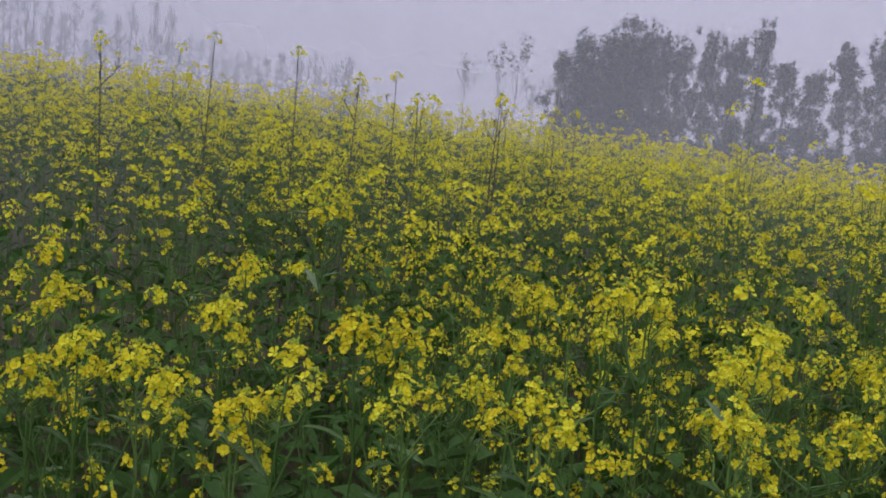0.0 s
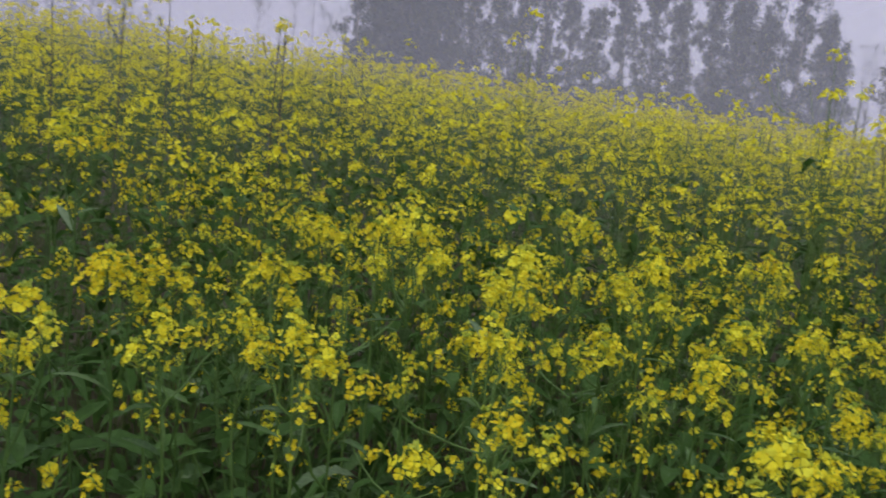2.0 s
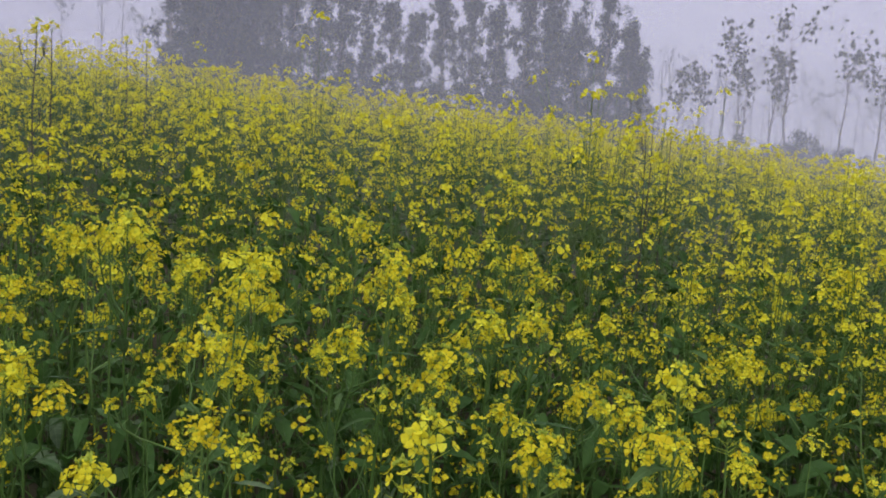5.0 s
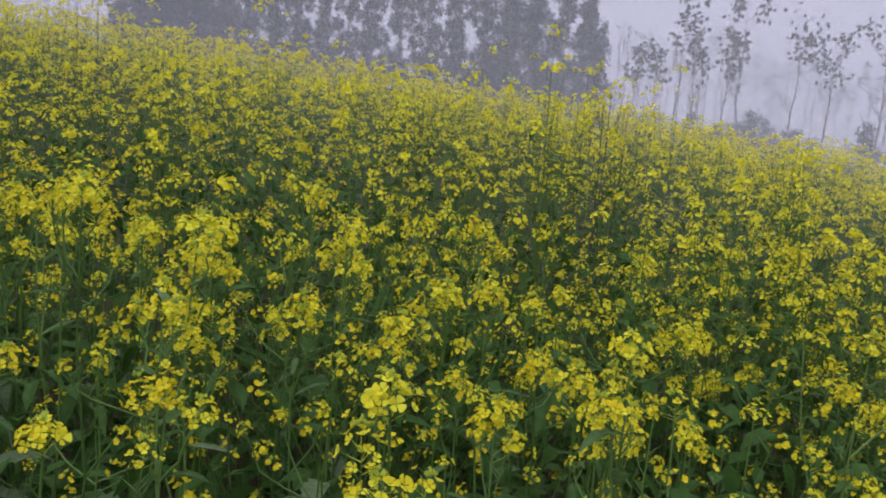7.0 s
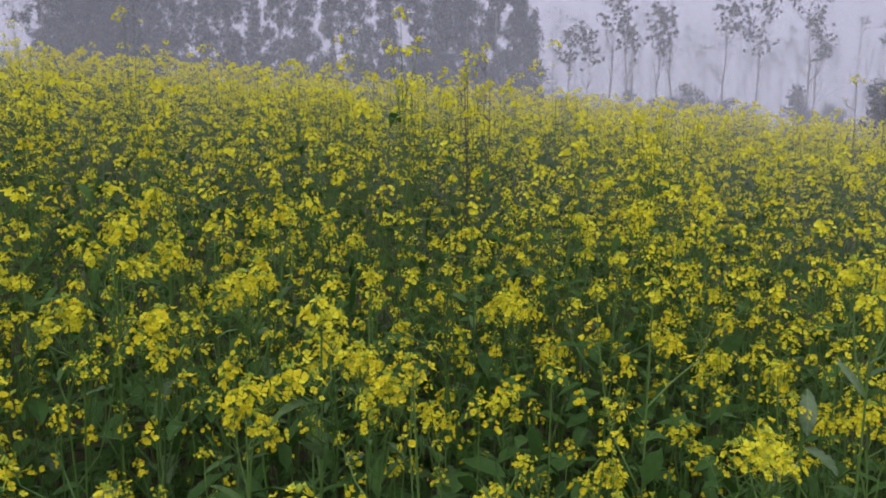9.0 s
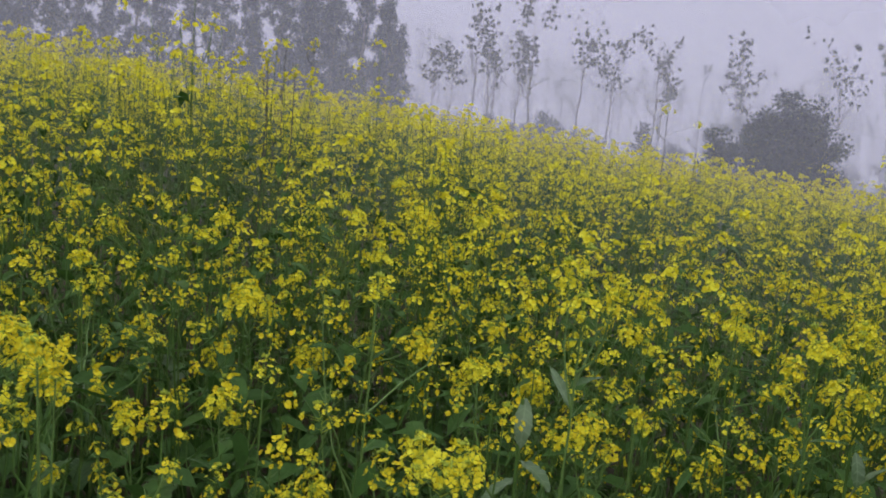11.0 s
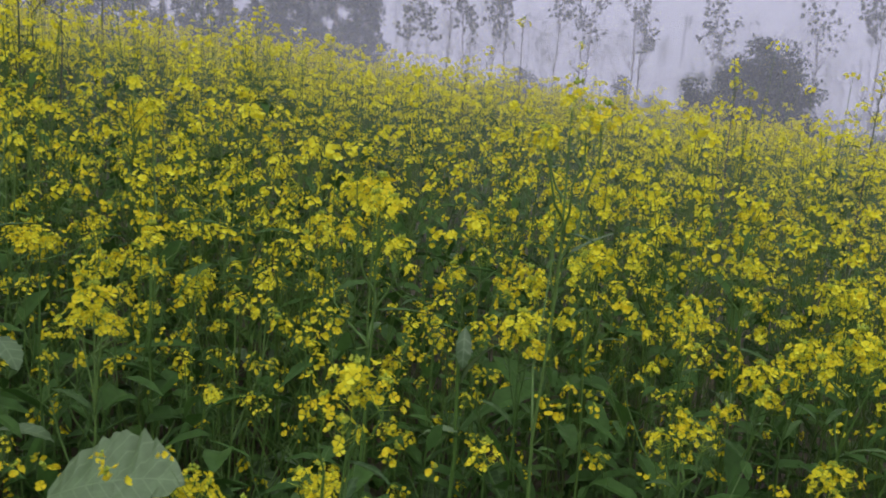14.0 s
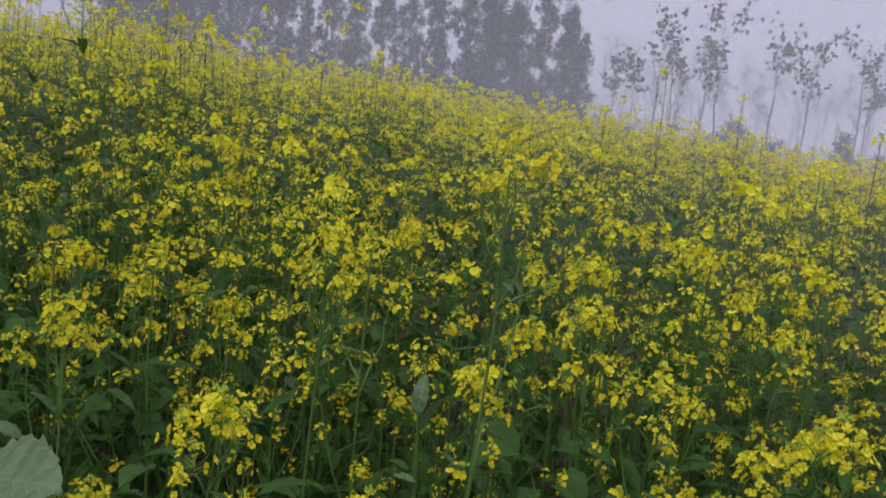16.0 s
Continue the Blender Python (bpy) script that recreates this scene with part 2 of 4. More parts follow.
def frame_to(way, twist=0.0, at=(0, 0, 0), s=1.0):
    """A pose whose z axis points along way."""
    q = Vector(way).to_track_quat('Z', 'Y')
    return Matrix.Translation(at) @ q.to_matrix().to_4x4() @ Matrix.Rotation(twist, 4, 'Z') @ Matrix.Scale(s, 4)


def tube(points, radii, sides=5):
    p = np.asarray(points, float)
    n = len(p)
    d = np.gradient(p, axis=0)
    d /= np.linalg.norm(d, axis=1)[:, None] + 1e-9
    ref = np.array([0.31, 0.95, 0.05])
    a = np.cross(d, ref)
    a /= np.linalg.norm(a, axis=1)[:, None] + 1e-9
    b = np.cross(d, a)
    ang = np.arange(sides) * 2 * math.pi / sides
    r = np.asarray(radii, float)[:, None, None]
    ring = p[:, None] + r * (np.cos(ang)[None, :, None] * a[:, None] + np.sin(ang)[None, :, None] * b[:, None])
    v = ring.reshape(-1, 3)
    f = []
    for i in range(n - 1):
        for k in range(sides):
            k2 = (k + 1) % sides
            i0, i1 = i * sides, (i + 1) * sides
            f += [(i0 + k, i0 + k2, i1 + k2), (i0 + k, i1 + k2, i1 + k)]
    return v, np.array(f)


def bend(p0, p1, sag, n, rng, wob=0.01):
    """A gently curved line from p0 to p1 that bows outwards and then rises."""
    p0, p1 = np.asarray(p0, float), np.asarray(p1, float)
    u = np.linspace(0, 1, n)[:, None]
    line = p0 + (p1 - p0) * u
    side = np.array([p1[0] - p0[0], p1[1] - p0[1], 0])
    line = line + side * sag * np.sin(u * math.pi)
    line[1:-1] += rng.normal(0, wob, (n - 2, 3))
    return line


def blade(length, width, segs, lobes, droop, fold, rng):
    """A leaf along +x: toothed outline, folded along its midrib and drooping."""
    u = np.linspace(0, 1, segs + 1)
    prof = np.sin(np.pi * np.clip(u * 0.94 + 0.05, 0, 1)) ** 0.8
    prof = prof * (1 + lobes * np.where(np.arange(segs + 1) % 2 == 0, 1, -1))
    prof[-1] = 0.02
    prof[0] = 0.10
    x = length * (u - droop * 0.25 * u ** 3)
    z = length * (0.35 * u - droop * u ** 2)
    w = width * prof / 2
    v, f = [], []
    for i in range(segs + 1):
        wav = rng.normal(0, 0.03) * width
        v += [(x[i], -w[i], z[i] + fold * w[i] + wav), (x[i], 0, z[i]), (x[i], w[i], z[i] + fold * w[i] - wav)]
    for i in range(segs):
        a, b = 3 * i, 3 * i + 3
        f += [(a, a + 1, b + 1), (a, b + 1, b), (a + 1, a + 2, b + 2), (a + 1, b + 2, b + 1)]
    return np.array(v), np.array(f)


def blossom(size, rng, rich=2):
    """Four broad petals in a cross, each narrow at its foot, rounded and cupped, facing +z."""
    pieces = []
    turn = rng.uniform(0, math.pi)
    for k in range(4):
        c, s = math.cos(turn + k * math.pi / 2), math.sin(turn + k * math.pi / 2)
        lift = rng.uniform(0.25, 1.25)
        ln = size * rng.uniform(0.85, 1.12)
        w = ln * rng.uniform(0.50, 0.64)
        h = lift * ln
        if rich == 2:
            loc = np.array([(0.10 * ln, 0, 0.05 * h), (0.42 * ln, -0.62 * w, 0.34 * h), (0.42 * ln, 0.62 * w, 0.34 * h), (0.80 * ln, -w, 0.62 * h),
                            (0.80 * ln, w, 0.62 * h), (1.03 * ln, -0.5 * w, 0.64 * h), (1.03 * ln, 0.5 * w, 0.64 * h)])
            f = np.array([(0, 1, 2), (1, 3, 4), (1, 4, 2), (3, 5, 6), (3, 6, 4)])
        elif rich == 1:
            loc = np.array([(0.0, 0, 0), (0.70 * ln, -1.1 * w, 0.6 * h), (1.05 * ln, 0, 0.75 * h), (0.70 * ln, 1.1 * w, 0.6 * h)])
            f = np.array([(0, 1, 2), (0, 2, 3)])
        else:
            loc = np.array([(0.0, 0, 0), (0.9 * ln, -1.1 * w, 0.8 * h), (0.9 * ln, 1.1 * w, 0.8 * h)])
            f = np.array([(0, 1, 2)])
        x = loc[:, 0] * c - loc[:, 1] * s
        y = loc[:, 0] * s + loc[:, 1] * c
        pieces.append((np.stack([x, y, loc[:, 2]], 1), f))
    return join(pieces)


def bud_piece(r, rng):
    v = np.array([(r, 0, 0), (0, r, 0), (-r, 0, 0), (0, -r, 0), (0, 0, 1.6 * r), (0, 0, -1.3 * r)])
    f = np.array([(0, 1, 4), (1, 2, 4), (2, 3, 4), (3, 0, 4), (1, 0, 5), (2, 1, 5), (3, 2, 5), (0, 3, 5)])
    return v, f


def sliver(p0, p1, w):
    """A thin three-sided spike."""
    p0, p1 = np.asarray(p0, float), np.asarray(p1, float)
    d = p1 - p0
    a = np.cross(d, (0.3, 0.9, 0.2))
    a /= np.linalg.norm(a) + 1e-9
    b = np.cross(d, a)
    b /= np.linalg.norm(b) + 1e-9
    v = [p0 + a * w, p0 - a * w * 0.5 + b * w * 0.87, p0 - a * w * 0.5 - b * w * 0.87, p1]
    return np.array(v), np.array([(0, 1, 3), (1, 2, 3), (2, 0, 3)])


def head_geo(count, spread, tall, size, rng, rich=2, buds=6):
    """A loose blossom head round +z: open flowers on stalks below, a knot of buds on top. Returns petals and greens."""
    yellow, green = [], []
    for i in range(count):
        c = 1 - 1.5 * (i + 0.5) / count
        ang = i * 2.4 + rng.uniform(-0.8, 0.8)
        d = math.sqrt(max(0.0, 1 - c * c))
        k = rng.uniform(0.62, 1.32)
        at = Vector((spread * d * math.cos(ang) * k, spread * d * math.sin(ang) * k, tall * (0.30 + 0.70 * c) * rng.uniform(0.8, 1.2)))
        way = Vector((d * math.cos(ang), d * math.sin(ang), 0.6 * c + 0.55)) + Vector(rng.normal(0, 0.25, 3))
        yellow.append(moved(blossom(size * rng.uniform(0.72, 1.15), rng, rich), frame_to(way, 0, at)))
        if rich == 2:
            green.append(sliver((0, 0, at.z - 0.013), at, 0.0007))
            heart = bud_piece(0.0013, rng)
            green.append(moved((heart[0][:5], heart[1][:4]), Matrix.Translation(at)))
    for i in range(buds):
        a = i * 2.4
        r = spread * 0.34 * math.sqrt(i / max(1, buds))
        green.append(moved(bud_piece(0.0023, rng), Matrix.Translation((r * math.cos(a), r * math.sin(a), tall * 1.0 + rng.uniform(0, 0.007)))))
    return join(yellow), join(green) if green else (np.zeros((0, 3)), np.zeros((0, 3), int))


def ground_z(x, y):
    """The field's gentle swell: it rises away from the path and falls steadily to one side."""
    x, y = np.asarray(x), np.asarray(y)
    return 0.05 + 0.50 * np.tanh(y / 4.2) + 0.9 * np.tanh(y / 45) - 3.4 * np.tanh(x / 40)


# ---------- ground ----------
def ground_sheet():
    steps = np.concatenate([-np.geomspace(2500, 14, 22), np.linspace(-12, 22, 69), np.geomspace(24, 2500, 22)])
    gx, gy = np.meshgrid(steps, steps, indexing="ij")
    rng = np.random.default_rng(3)
    near = np.clip(1 - np.hypot(gx, gy) / 30, 0, 1)
    gz = ground_z(gx, gy) + rng.normal(0, 0.02, gx.shape) * near
    n = len(steps)
    v = np.stack([gx, gy, gz], -1).reshape(-1, 3)
    i, j = np.meshgrid(np.arange(n - 1), np.arange(n - 1), indexing="ij")
    a = (i * n + j).ravel()
    f = np.stack([a, a + n, a + n + 1, a + 1], 1)
    ob = new("ground", mesh_of("ground", v, f, [SOIL], smooth=True))
    tagged(ob, "dark brown field soil on a gentle swell under the crop", "ground", kind="structure")


ground_sheet()


# ---------- trees ----------
def clumps(centres, radius, per, leaf_len, leaf_w, rng, hang=0.6, tall=0.8):
    """Leaves as small folded blades gathered round the given centres."""
    k = len(centres)
    n = k * per
    base = np.repeat(np.asarray(centres), per, axis=0)
    off = rng.normal(0, 1, (n, 3))
    off /= np.linalg.norm(off, axis=1)[:, None]
    off *= (rng.uniform(0, 1, (n, 1)) ** 0.5) * np.repeat(np.asarray(radius), per)[:, None] * np.array([1, 1, tall])
    p = base + off
    d = rng.normal(0, 1, (n, 3)) - np.array([0, 0, hang])
    d /= np.linalg.norm(d, axis=1)[:, None]
    s = np.cross(d, rng.normal(0, 1, (n, 3)))
    s /= np.linalg.norm(s, axis=1)[:, None] + 1e-9
    ln = leaf_len * rng.uniform(0.6, 1.3, (n, 1))
    w = leaf_w * rng.uniform(0.6, 1.3, (n, 1))
    v = np.stack([p, p + d * ln * 0.45 + s * w, p + d * ln, p + d * ln * 0.45 - s * w], 1).reshape(-1, 3)
    q = np.arange(n) * 4
    f = np.concatenate([np.stack([q, q + 1, q + 2], 1), np.stack([q, q + 2, q + 3], 1)])
    return v, f


def make_eucalypt(x, y, height, width, dense, seed):
    rng = np.random.default_rng(seed)
    z0 = float(ground_z(x, y)) - 0.05
    tree = new("eucalyptus_tree")
    tree.location = (x, y, z0)
    r0 = 0.014 * height + 0.03
    lean = rng.normal(0, 0.02, 2) * height
    zs = np.linspace(0, height * 0.93, 9)
    pts = np.stack([lean[0] * (zs / height) ** 2 + rng.normal(0, 0.04, 9), lean[1] * (zs / height) ** 2 + rng.normal(0, 0.04, 9), zs], 1)
    pts[0, :2] = 0
    part("trunk", mesh_of("trunk", *tube(pts, r0 * (1 - 0.9 * zs / height), 8), [EUC_BARK], smooth=True), tree)
    cent, rad = [], []
    full = dense > 0.9
    limbs = 13 + int(height * 0.8) + (9 if full else 0)
    for i in range(limbs):
        u = (0.10 if full else 0.20) + (0.84 if full else 0.74) * (i + rng.uniform(0, 1)) / limbs
        base = np.array([np.interp(u * height, zs, pts[:, k]) for k in range(3)])
        ang = i * 2.4 + rng.uniform(-0.6, 0.6)
        reach = width * 0.5 * (1.18 - 0.98 * u ** 1.7) * rng.uniform(0.45, 1.1)
        rise = height * rng.uniform(0.03, 0.13)
        tip = base + np.array([math.cos(ang) * reach, math.sin(ang) * reach, rise])
        line = bend(base, tip, 0.15, 5, rng, 0.03)
        part("limb", mesh_of("limb", *tube(line, np.linspace(r0 * 0.30, 0.012, 5), 5), [EUC_BARK], smooth=True), tree)
        for s in (0.3, 0.65, 1.0):
            if rng.uniform() < dense:
                knot = base + (tip - base) * s + rng.normal(0, 0.12, 3)
                size = rng.uniform(0.20, 0.36) * (1.25 if full else 1)
                for _ in range(3):
                    cent.append(knot + rng.normal(0, 1, 3) * size * np.array([0.6, 0.6, 1.1]))
                    rad.append(size * rng.uniform(0.5, 0.9))
    for i in range(12):
        cent.append(pts[-1] + np.array([*rng.normal(0, 0.06 * width, 2), rng.uniform(-0.20, 0.06) * height]))
        rad.append(rng.uniform(0.14, 0.28))
    part("crown", mesh_of("crown", *clumps(cent, rad, 43, 0.165, 0.045, rng, 1.0, 1.5), [EUC_LEAF]), tree)
    return tagged(tree, "tall slender eucalyptus with hanging grey-green leaves in fog", "tree", "eucalyptus row")


def polar(az, dist):
    return dist * math.sin(radians(az)), dist * math.cos(radians(az))


# azimuth from +y, distance, height, crown width, fullness
EUCALYPTS = [
    (-29.5, 45, 7.2, 1.7, 0.55), (-28.0, 44, 7.2, 2.3, 1.0), (-26.9, 43.5, 7.6, 2.5, 1.0), (-25.4, 43.5, 8.0, 2.5, 1.0),
    (-24.3, 44, 8.2, 2.2, 1.0), (-23.2, 46, 8.5, 1.8, 0.5), (-21.9, 45.5, 8.0, 2.2, 0.8), (-20.2, 45, 8.3, 2.4, 0.85),
    (-18.8, 46, 8.3, 2.3, 0.8), (-17.2, 45, 9.1, 2.8, 0.9), (-15.4, 46.5, 7.8, 2.0, 0.6), (-13.8, 46, 7.1, 1.9, 0.65),
    (-11.8, 45, 8.2, 2.3, 0.8), (-10.2, 44.5, 8.5, 2.6, 0.9), (-8.2, 45, 8.0, 2.5, 0.85), (-6.4, 45.5, 8.9, 2.5, 0.85),
    (-4.6, 44.5, 9.2, 2.7, 0.95), (-3.0, 44, 7.2, 2.4, 1.0), (-1.0, 45, 9.3, 2.4, 0.9), (0.5, 45.5, 7.2, 2.1, 0.9), (1.4, 46, 5.6, 1.6, 0.85)]
for i, (az, dist, height, width, dense) in enumerate(EUCALYPTS):
    make_eucalypt(*polar(az - 1.25, dist), height * 0.94 - 0.55 + 0.035 * (az + 28), width * 1.12, dense if dense > 0.94 else 0.93 * dense, 100 + i)


def make_poplar(x, y, height, leaves, seed, spread=0.8, name="poplar_tree", far=False):
    rng = np.random.default_rng(seed)
    tree = new(name)
    tree.location = (x, y, float(ground_z(x, y)) - 0.05)
    r0 = 0.0066 * height + 0.012
    zs = np.linspace(0, height * 0.97, 8)
    lean = rng.normal(0, 0.02, 2) * height
    pts = np.stack([lean[0] * zs / height + rng.normal(0, 0.035, 8), lean[1] * zs / height + rng.normal(0, 0.035, 8), zs], 1)
    pts[0, :2] = 0
    part("trunk", mesh_of("trunk", *tube(pts, r0 * (1 - 0.92 * zs / height), 6), [POP_BARK], smooth=True), tree)
    cent, rad = [], []
    limbs = 8 if far else 18
    for i in range(limbs):
        u = rng.uniform(0.35, 0.84)
        base = np.array([np.interp(u * height, zs, pts[:, k]) for k in range(3)])
        ang = rng.uniform(0, 6.28)
        reach = spread * rng.uniform(0.35, 1.25)
        tip = base + np.array([math.cos(ang) * reach, math.sin(ang) * reach, height * rng.uniform(0.10, 0.26)])
        tip[2] = min(tip[2], height * 1.02)
        part("limb", mesh_of("limb", *tube(bend(base, tip, 0.2, 5, rng, 0.02), np.linspace(r0 * 0.24, 0.006, 5), 4), [POP_BARK]), tree)
        if tip[2] > height * 0.72:
            for s in (0.55, 0.8, 1.0):
                cent.append(base + (tip - base) * s)
                rad.append(rng.uniform(0.22, 0.50))
    for i in range(3):
        cent.append(pts[-1] + np.array([*rng.normal(0, 0.25 * spread, 2), rng.uniform(-0.14, 0.02) * height]))
        rad.append(rng.uniform(0.25, 0.45))
    if leaves:
        per = max(3, leaves // len(cent))
        part("crown", mesh_of("crown", *clumps(cent, rad, int(per * 1.1), 0.23, 0.115 if not far else 0.09, rng, 0.6), [POP_LEAF]), tree)
    return tagged(tree, "young poplar with a bare thin trunk and sparse dry leaves" if leaves else "bare thin young poplar trunk fading in fog",
                  "tree", "poplar plantation")


# place, height of the top, leaves, spread
POPLARS = [
    (1.6, 41, 6.2, 15, 0.4), (2.4, 40, 6.2, 25, 0.5), (3.4, 40, 8.1, 130, 0.9), (4.15, 40, 7.55, 80, 0.6), (4.6, 41.5, 6.5, 20, 0.5), (5.45, 39.9, 6.7, 25, 0.6),
    (6.1, 39.8, 8.9, 260, 1.5), (8.4, 39.5, 7.8, 110, 0.9), (9.7, 39.3, 7.2, 60, 0.8), (11.75, 38.2, 7.5, 80, 1.0), (12.1, 39.0, 6.6, 10, 0.5), (14.1, 35.2, 7.0, 70, 0.9),
    (14.9, 36.8, 6.2, 12, 0.5), (17.8, 33.6, 7.6, 170, 1.2), (19.7, 32.6, 7.2, 70, 0.9), (21.8, 32.5, 6.8, 50, 0.7)]
for i, (x, y, top, leaves, spread) in enumerate(POPLARS):
    make_poplar(x + 0.35, y, top - float(ground_z(x, y)), int(leaves * 0.65), 300 + i, spread)
rng = np.random.default_rng(17)
for i in range(44):
    az = 1.0 + 32 * (i + rng.uniform(0, 0.8)) / 44
    make_poplar(*polar(az, rng.uniform(50, 66)), rng.uniform(6.0, 9.0), int(rng.uniform(10, 80)), 400 + i, 0.7, far=True)
for az, height in ((-36.0, 6.2), (-33.6, 8.0), (-32.6, 8.2), (-31.3, 5.4)):
    make_poplar(*polar(az - 1.3, 62), height + 0.8, 50, 470 + int(height * 10), 0.9)


def make_wood_tree(x, y, height, seed):
    """A tall narrow tree of the distant wood."""
    rng = np.random.default_rng(seed)
    tree = new("wood_tree")
    tree.location = (x, y, float(ground_z(x, y)) - 0.05)
    zs = np.linspace(0, height, 6)
    pts = np.stack([rng.normal(0, 0.08, 6), rng.normal(0, 0.08, 6), zs], 1)
    part("trunk", mesh_of("trunk", *tube(pts, 0.15 * (1 - 0.85 * zs / height), 5), [POP_BARK], smooth=True), tree)
    cent = [np.array([*rng.normal(0, 0.22, 2), height * rng.uniform(0.2, 1.0)]) for _ in range(18)]
    part("crown", mesh_of("crown", *clumps(cent, rng.uniform(0.3, 0.65, 18), 16, 0.42, 0.075, rng, 0.9, 2.0), [POP_LEAF]), tree)
    return tagged(tree, "tall narrow tree of a distant wood almost lost in fog", "tree", "distant wood")


for i in range(64):
    u = (i + rng.uniform(0, 0.9)) / 64
    make_wood_tree(*polar(-72 + 28 * u, rng.uniform(92, 118)), 3.4 + (12.6 - 6.2 * u) * rng.uniform(0.72, 1.08), 500 + i)


def make_shrub(x, y, width, height, seed, label, count=46, per=110, leaf=0.14):
    rng = np.random.default_rng(seed)
    bush = new("shrub")
    bush.location = (x, y, float(ground_z(x, y)) - 0.05)
    cent, rad = [], []
    for i in range(count):
        a, u = rng.uniform(0, 6.28), rng.uniform(0, 1)
        rr = math.sqrt(rng.uniform(0, 1)) * width * 0.45
        zz = height * (0.12 + 0.75 * u) * math.sqrt(max(0.1, 1 - (rr / (width * 0.55)) ** 2))
        cent.append((rr * math.cos(a), rr * math.sin(a), zz))
        rad.append(rng.uniform(0.09, 0.17) * (width + height) * 0.5)
    for i in range(6):
        tip = np.array(cent[i])
        part("stem", mesh_of("stem", *tube(bend((rng.normal(0, 0.1), rng.normal(0, 0.1), 0), tip, 0.1, 5, rng, 0.03), np.linspace(0.06, 0.015, 5), 5), [POP_BARK]), bush)
    part("crown", mesh_of("crown", *clumps(cent, rad, per, leaf, leaf * 0.35, rng, -0.3), [BUSH_LEAF]), bush)
    return tagged(bush, label, "shrub")


make_shrub(13.0, 26.6, 3.2, 4.85, 61, "large dark rounded evergreen shrub tree in fog", 150, 190, 0.11)
make_shrub(12.6, 31.5, 1.4, 4.4, 62, "narrow grey-green shrub among poplar trunks", 44, 110, 0.115)
# place, width, height of the top
LOW_SHRUBS = [(7.7, 42.6, 1.7, 4.4), (6.5, 42.8, 1.6, 3.5), (5.2, 44, 2.0, 3.6), (11.7, 38.5, 1.0, 3.9), (10.2, 45, 2.6, 3.6), (9.0, 47, 2.8, 3.5), (13.6, 40, 1.6, 3.4),
              (15.6, 38, 2.2, 3.2), (17.6, 38, 2.2, 3.4), (20.5, 38, 2.6, 3.4), (2.2, 46, 2.0, 3.6), (23.5, 38, 3.0, 3.2), (3.6, 52, 3.0, 3.8), (10.8, 53, 3.5, 3.8)]
for i, (x, y, w, top) in enumerate(LOW_SHRUBS):
    make_shrub(x, y, w, top - float(ground_z(x, y)), 70 + i, "low grey-green shrub at the foot of the poplars in fog", 34, 110, 0.115)
for i in range(15):
    az = -29.8 + 29 * i / 14
    make_shrub(*polar(az, 43 + i % 3), 2.6, 3.2 + 0.4 * (i % 4), 140 + i, "grey-green undergrowth at the foot of the eucalyptus row", 24, 90, 0.17)
for i in range(12):
    az = -69 + 24 * i / 11
    make_shrub(*polar(az, 100), 6.5, 7.4 - 0.10 * i, 90 + i, "hazy undergrowth of a distant poplar wood in fog", 22, 70, 0.4)


# ---------- fog, as haze on curved see-through sheets ---
def fog_sheet(radius, top, amount, low=0.0, drift=False, a0=-84, a1=64):
    n, k = 40, 6
    v, f = [], []
    for i in range(n + 1):
        a = radians(a0 + (a1 - a0) * i / n)
        for j in range(k + 1):
            v.append((radius * math.sin(a), radius * math.cos(a), -1 + (top + 1) * j / k))
    for i in range(n):
        for j in range(k):
            q = i * (k + 1) + j
            f.append((q, q + k + 1, q + k + 2, q + 1))
    ob = new("fog_sheet", mesh_of("fog_sheet", v, f, [haze_sheet("fog", amount, top, low, drift)], smooth=True))
    return tagged(ob, "thin pale lavender see-through sheet standing in for morning fog before crop and trees", "fog", kind="stuff")


# added sheets, one behind another, that pale the far crop and trees like fog
fog_sheet(3.9, 9, 0.045)
fog_sheet(6.2, 12, 0.075)
fog_sheet(10, 14, 0.06)
fog_sheet(22, 22, 0.14)
fog_sheet(34, 26, 0.12, 0.19, True)
fog_sheet(49, 30, 0.36, 0.20)
fog_sheet(84, 44, 0.32, 0.25)


# ---------- mustard plants ----------
rng = np.random.default_rng(5)
HEADS = []
for i in range(12):
    yv, gv = head_geo(int(rng.integers(9, 19)), rng.uniform(0.014, 0.025), rng.uniform(0.016, 0.036), 0.0063, rng, 2, 9)
    v, f = join([yv, gv])
    HEADS.append(mesh_of("flower_head", v, f, [PETAL, BUD], [0] * len(yv[1]) + [1] * len(gv[1])))
LEAVES = []
for i in range(8):
    if i < 4:
        vf = blade(rng.uniform(0.11, 0.17), rng.uniform(0.038, 0.060), 14, 0.12, rng.uniform(0.3, 0.75), rng.uniform(0.15, 0.5), rng)
    else:
        vf = blade(rng.uniform(0.06, 0.11), rng.uniform(0.012, 0.022), 7, 0.06, rng.uniform(0.1, 0.6), rng.uniform(0.1, 0.4), rng)
    LEAVES.append(mesh_of("leaf", *vf, [LEAF_PALE if i in (3, 7) else LEAF], smooth=True))


